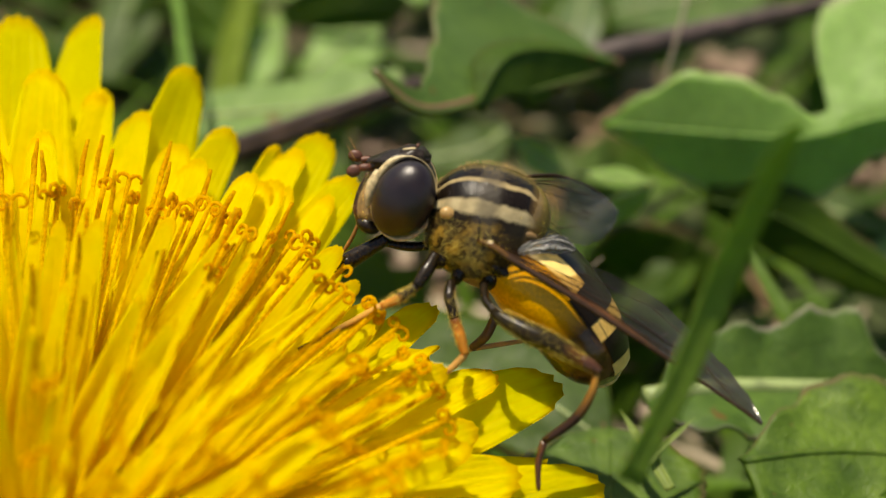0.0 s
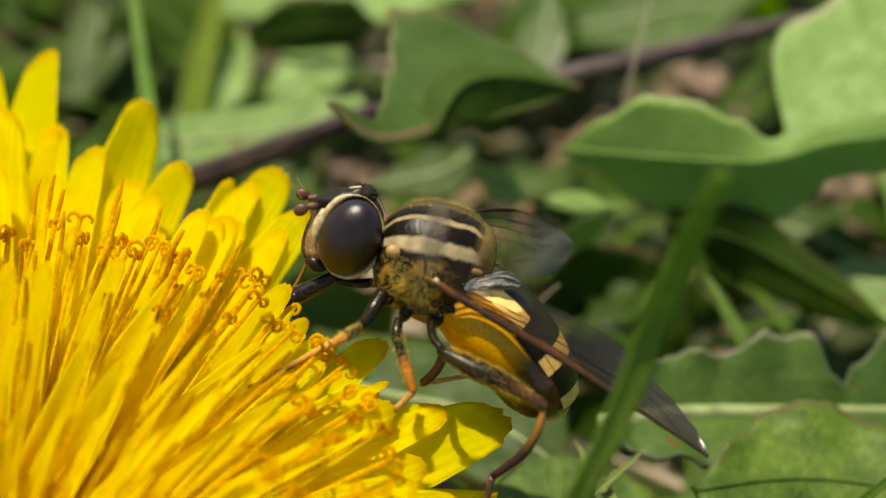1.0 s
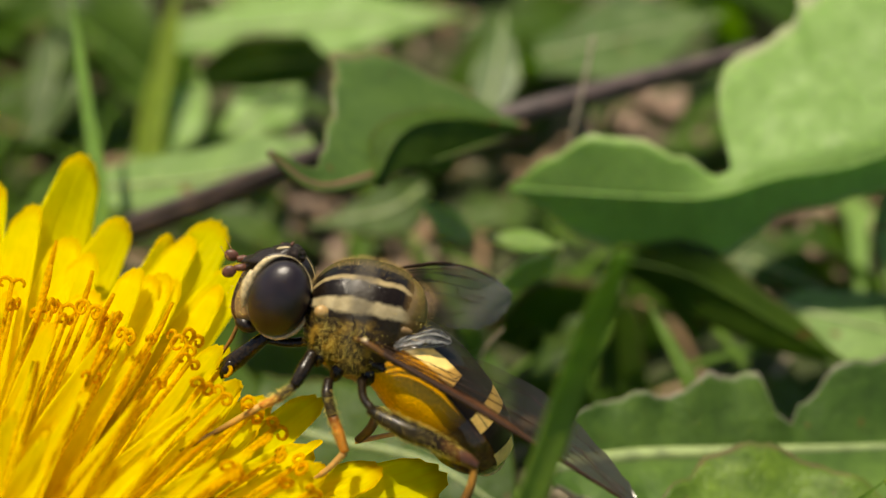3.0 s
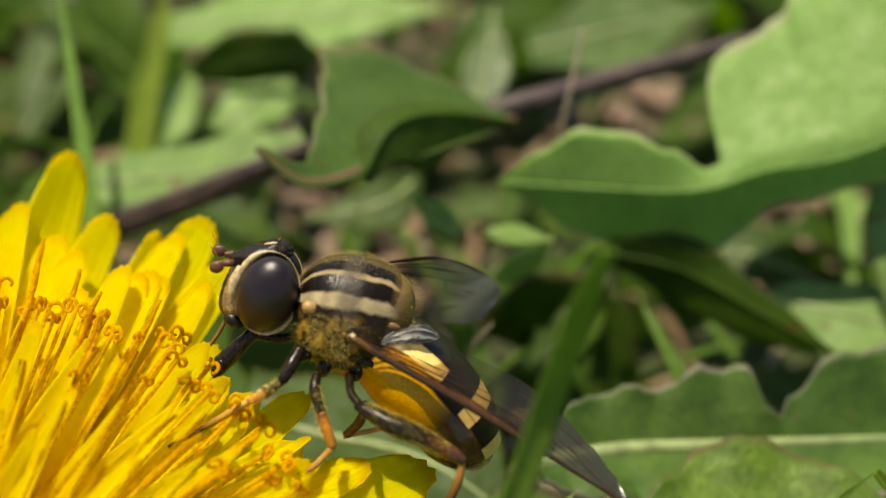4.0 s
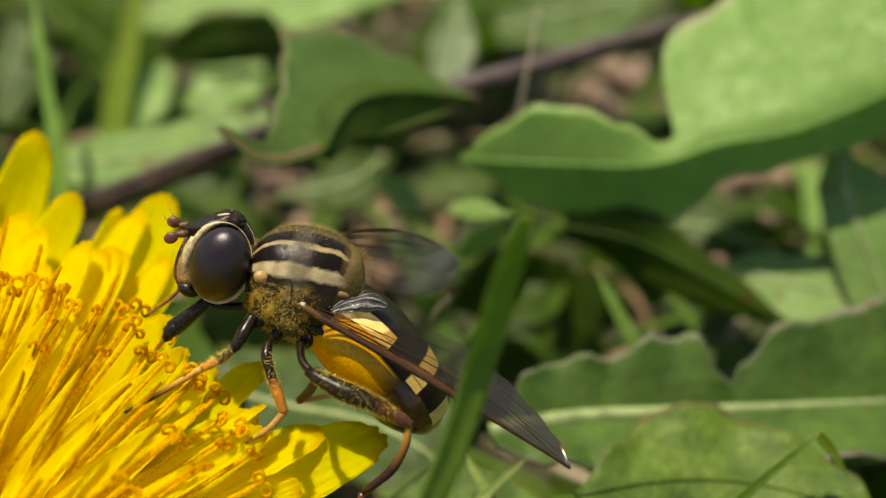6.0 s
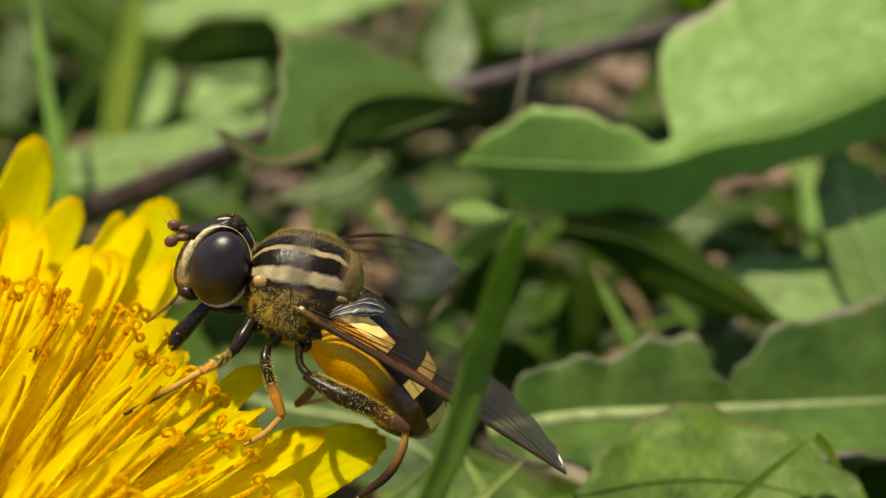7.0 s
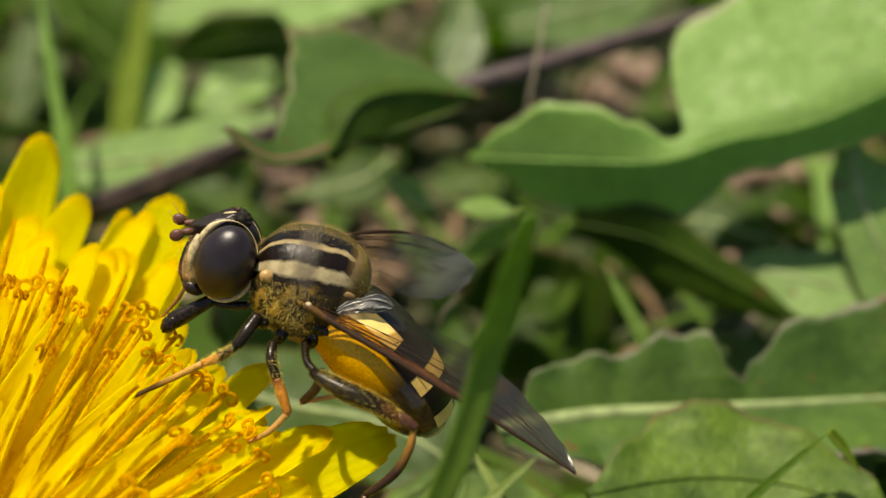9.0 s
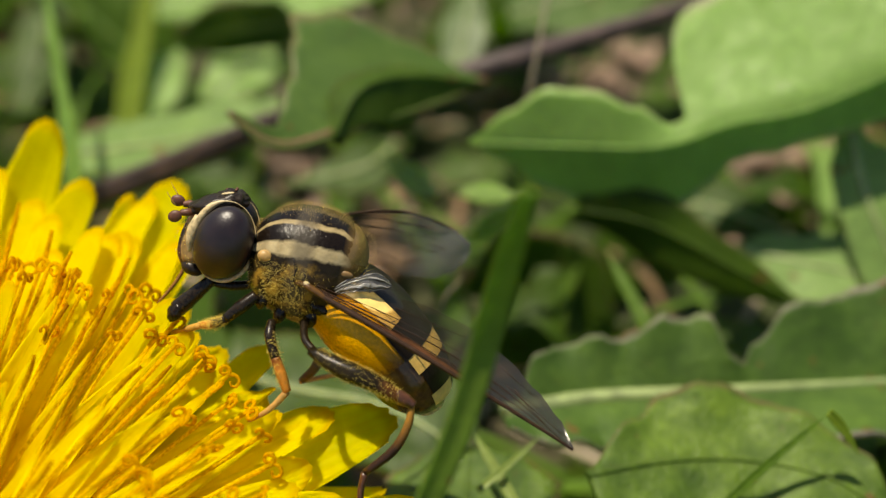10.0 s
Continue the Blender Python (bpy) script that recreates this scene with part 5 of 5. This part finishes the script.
    # far side
    limb(fly, "leg", "dark front leg on the far side", [
        ("femur", [(-1.436, 0.471, -0.672), (-2.145, 0.463, -0.709), (-2.929, 0.486, -0.599)], [0.16, 0.17, 0.13], LEG_BLACK)])
    mouth = part("proboscis", tube([(0.05, 0, 0.04), (-0.45, 0, -0.34), (-0.95, 0, -0.72), (-1.25, 0, -0.95)], [0.20, 0.25, 0.30, 0.30], LEG_BLACK, 16, 12, "proboscis"), fly, "dark fleshy mouthpart reaching to the florets")
    part("labellum", ovoid((-1.28, 0, -1.0), (0.44, 0.34, 0.26), LEG_BLACK, (0, -50, 0), "labellum", 24, 14, lumpy), mouth, "dark soft lip at its end")
    shin = part("far_shin", tube([(0, 0, 0), (-0.7, 0, -0.05), (-1.75, 0, 0.05)], [0.06, 0.07, 0.045], AMBER_LEG, 14, 8, "far_shin"), fly, "thin brown shin of the far front leg")
    limb(fly, "leg", "thin far middle leg reaching the petals", [
        ("femur", [(0.839, 0.396, -2.945), (0.560, 0.456, -3.625), (0.093, 0.555, -4.123)], [0.16, 0.17, 0.14], LEG_BROWN),
        ("tarsus", [(2.705, 0.848, -3.708), (1.399, 0.699, -3.925), (0.000, 0.547, -4.159)], [0.06, 0.08, 0.09], TAN)])
    # fuzz
    c = (0.429, 0.0, 0.210)
    hairs(fly, "fuzz", "short olive hair over the back", [(c, (2.1, 1.78, 1.98), 10, 900, 0.18, lambda v: v.z > 0.80 or (v.z > 0.3 and v.x < -0.8)), ((1.996, 0.0, 0.534), (0.66, 1.3, 0.8), 25, 500, 0.2, lambda v: v.z > -0.2)], HAIR_BROWN, 4)
    hairs(fly, "fuzz", "short dark hair on the crown", [((-2.145, 0.0, 2.098), (0.70, 0.56, 0.36), 0, 160, 0.22, lambda v: v.z > 0.1)], CROWN, 14)
    hairs(fly, "fuzz", "golden hair on the flank", [(c, (2.1, 1.8, 2.0), 10, 1500, 0.22, lambda v: -0.55 < v.z < 0.14 and -0.62 < v.x < 0.05), (c, (2.1, 1.8, 2.0), 10, 700, 0.18, lambda v: -0.9 < v.z < 0.05 and -0.9 < v.x < 0.4), ((2.183, 0.0, 0.000), (0.3, 1.2, 0.2), 0, 120, 0.3, lambda v: True), ((0.093, 0.0, -1.182), (0.8, 0.95, 0.55), 25, 400, 0.22, lambda v: v.z < 0.4)], HAIR, 5)
    pollen(fly, [(c, (2.14, 1.82, 2.02), 10, 50, lambda v: v.z > -0.2), (c, (2.3, 2.0, 2.1), 10, 110, lambda v: -0.8 < v.z < 0.05 and v.x < 0.3), ((-3.264, 0.0, 0.915), (0.72, 0.72, 0.95), 0, 130, lambda v: v.y < 0.3), ((-0.466, -2.186, -2.587), (0.2, 0.2, 0.8), -14, 70, lambda v: True)])
    bristles(fly, "leg_hair", "short pale hair along the thigh", [([(0.839, -2.507, -2.175), (1.735, -2.901, -2.587), (2.798, -3.096, -3.023), (3.731, -3.111, -3.572)], 0.38, 900, 0.12), ([(-0.690, -1.855, -1.513), (-0.466, -2.186, -2.587), (-0.131, -2.289, -3.556)], 0.20, 320, 0.14)], HAIR, 6)
    bristles(front, "leg_hair", "golden hair along the shin", [([Vector(p) - HIP for p in ((-1.735, -1.855, -1.513), (-2.238, -1.835, -1.898), (-2.817, -1.795, -2.193))], 0.17, 260, 0.18)], HAIR, 16)
    return fly, mouth, shin, front, far


fly, proboscis, far_shin, front_leg, far_wing = hoverfly()

# ---------- what moves ----------
def motions():
    walk(fly, [
        (0.0, pose(-0.004423, 0.036829, 0.029335, -28.933, -1.386, -0.634)),
        (0.5, pose(-0.004387, 0.036834, 0.029331, -28.960, -1.661, -0.885)),
        (1.0, pose(-0.004411, 0.036788, 0.029387, -29.322, -1.422, -0.244)),
        (1.5, pose(-0.004404, 0.036806, 0.029364, -29.054, -1.488, -0.668)),
        (2.0, pose(-0.004445, 0.036760, 0.029463, -29.142, -1.348, 0.148)),
        (2.5, pose(-0.004415, 0.036687, 0.029477, -30.069, -1.279, 0.305)),
        (4.0, pose(-0.004385, 0.036759, 0.029498, -29.894, -0.799, 0.212)),
        (4.5, pose(-0.004329, 0.036722, 0.029486, -29.711, -0.594, 0.418)),
        (5.0, pose(-0.004271, 0.036675, 0.029502, -29.721, -0.046, -0.008)),
        (5.5, pose(-0.004378, 0.036671, 0.029659, -29.463, -0.016, 0.794)),
        (7.0, pose(-0.004346, 0.036602, 0.029715, -29.433, 0.726, 0.157)),
        (7.5, pose(-0.004461, 0.036532, 0.029824, -29.496, -0.083, 1.123)),
        (8.0, pose(-0.004426, 0.036484, 0.029893, -30.246, 0.805, 0.827)),
        (8.5, pose(-0.004381, 0.036508, 0.029923, -30.290, 1.154, 0.285)),
        (9.0, pose(-0.004378, 0.036495, 0.029898, -29.487, 1.616, 0.138)),
        (9.5, pose(-0.004320, 0.036541, 0.029894, -29.793, 1.917, -0.592)),
        (10.0, pose(-0.004493, 0.036531, 0.029966, -29.217, 1.408, 0.458)),
    ])
    # the mouthpart dabs at the florets: seconds, degrees below its own line
    x, y, z = (-2.798, 0.0, -0.381)
    dabs = ((0, 32), (0.5, 28), (1.0, 28), (1.5, 31), (2.0, 28), (2.5, 32), (4.0, 44), (4.5, 33), (5.0, 37), (5.5, 36), (7.0, 47), (7.5, 50), (8.0, 42), (8.5, 27), (9.0, 29), (9.5, 25), (10.0, 40))
    walk(proboscis, [(t, pose(x * MM, 0, z * MM, 0, 37 - a, 0)) for t, a in dabs])
    # the far front shin lifts and lowers behind the face
    x, y, z = (-3.787, 0.904, -0.078)
    lifts = ((0, 62), (2.5, 62), (4.0, 58), (4.5, 48), (4.8, 6), (5.0, 8), (5.5, 30), (7.0, 45), (8.0, 42), (8.5, 52), (10.0, 55))
    walk(far_shin, [(t, pose(x * MM, y * MM, z * MM, 0, -a, 0)) for t, a in lifts])
    # the far wing opens a little: seconds, degrees
    opening = ((0, 3), (2.5, 0), (5.0, 0), (5.5, -3), (7.0, -6), (8.0, -9), (9.0, -11), (10.0, -10))
    walk(far_wing, [(t, pose(*[v * MM for v in FAR_ROOT], 0, 0, a)) for t, a in opening])
    # the near front leg is lifted and drawn in towards the end
    x, y, z = (-1.175, -1.153, -0.613)
    steps = ((0, 0, 0), (8.9, 0, 0), (9.1, 10, -14), (9.25, 20, -30), (9.5, 16, -36), (10.0, 12, -36))
    walk(front_leg, [(t, pose(x * MM, y * MM, z * MM, 0, a, b)) for t, a, b in steps])


motions()
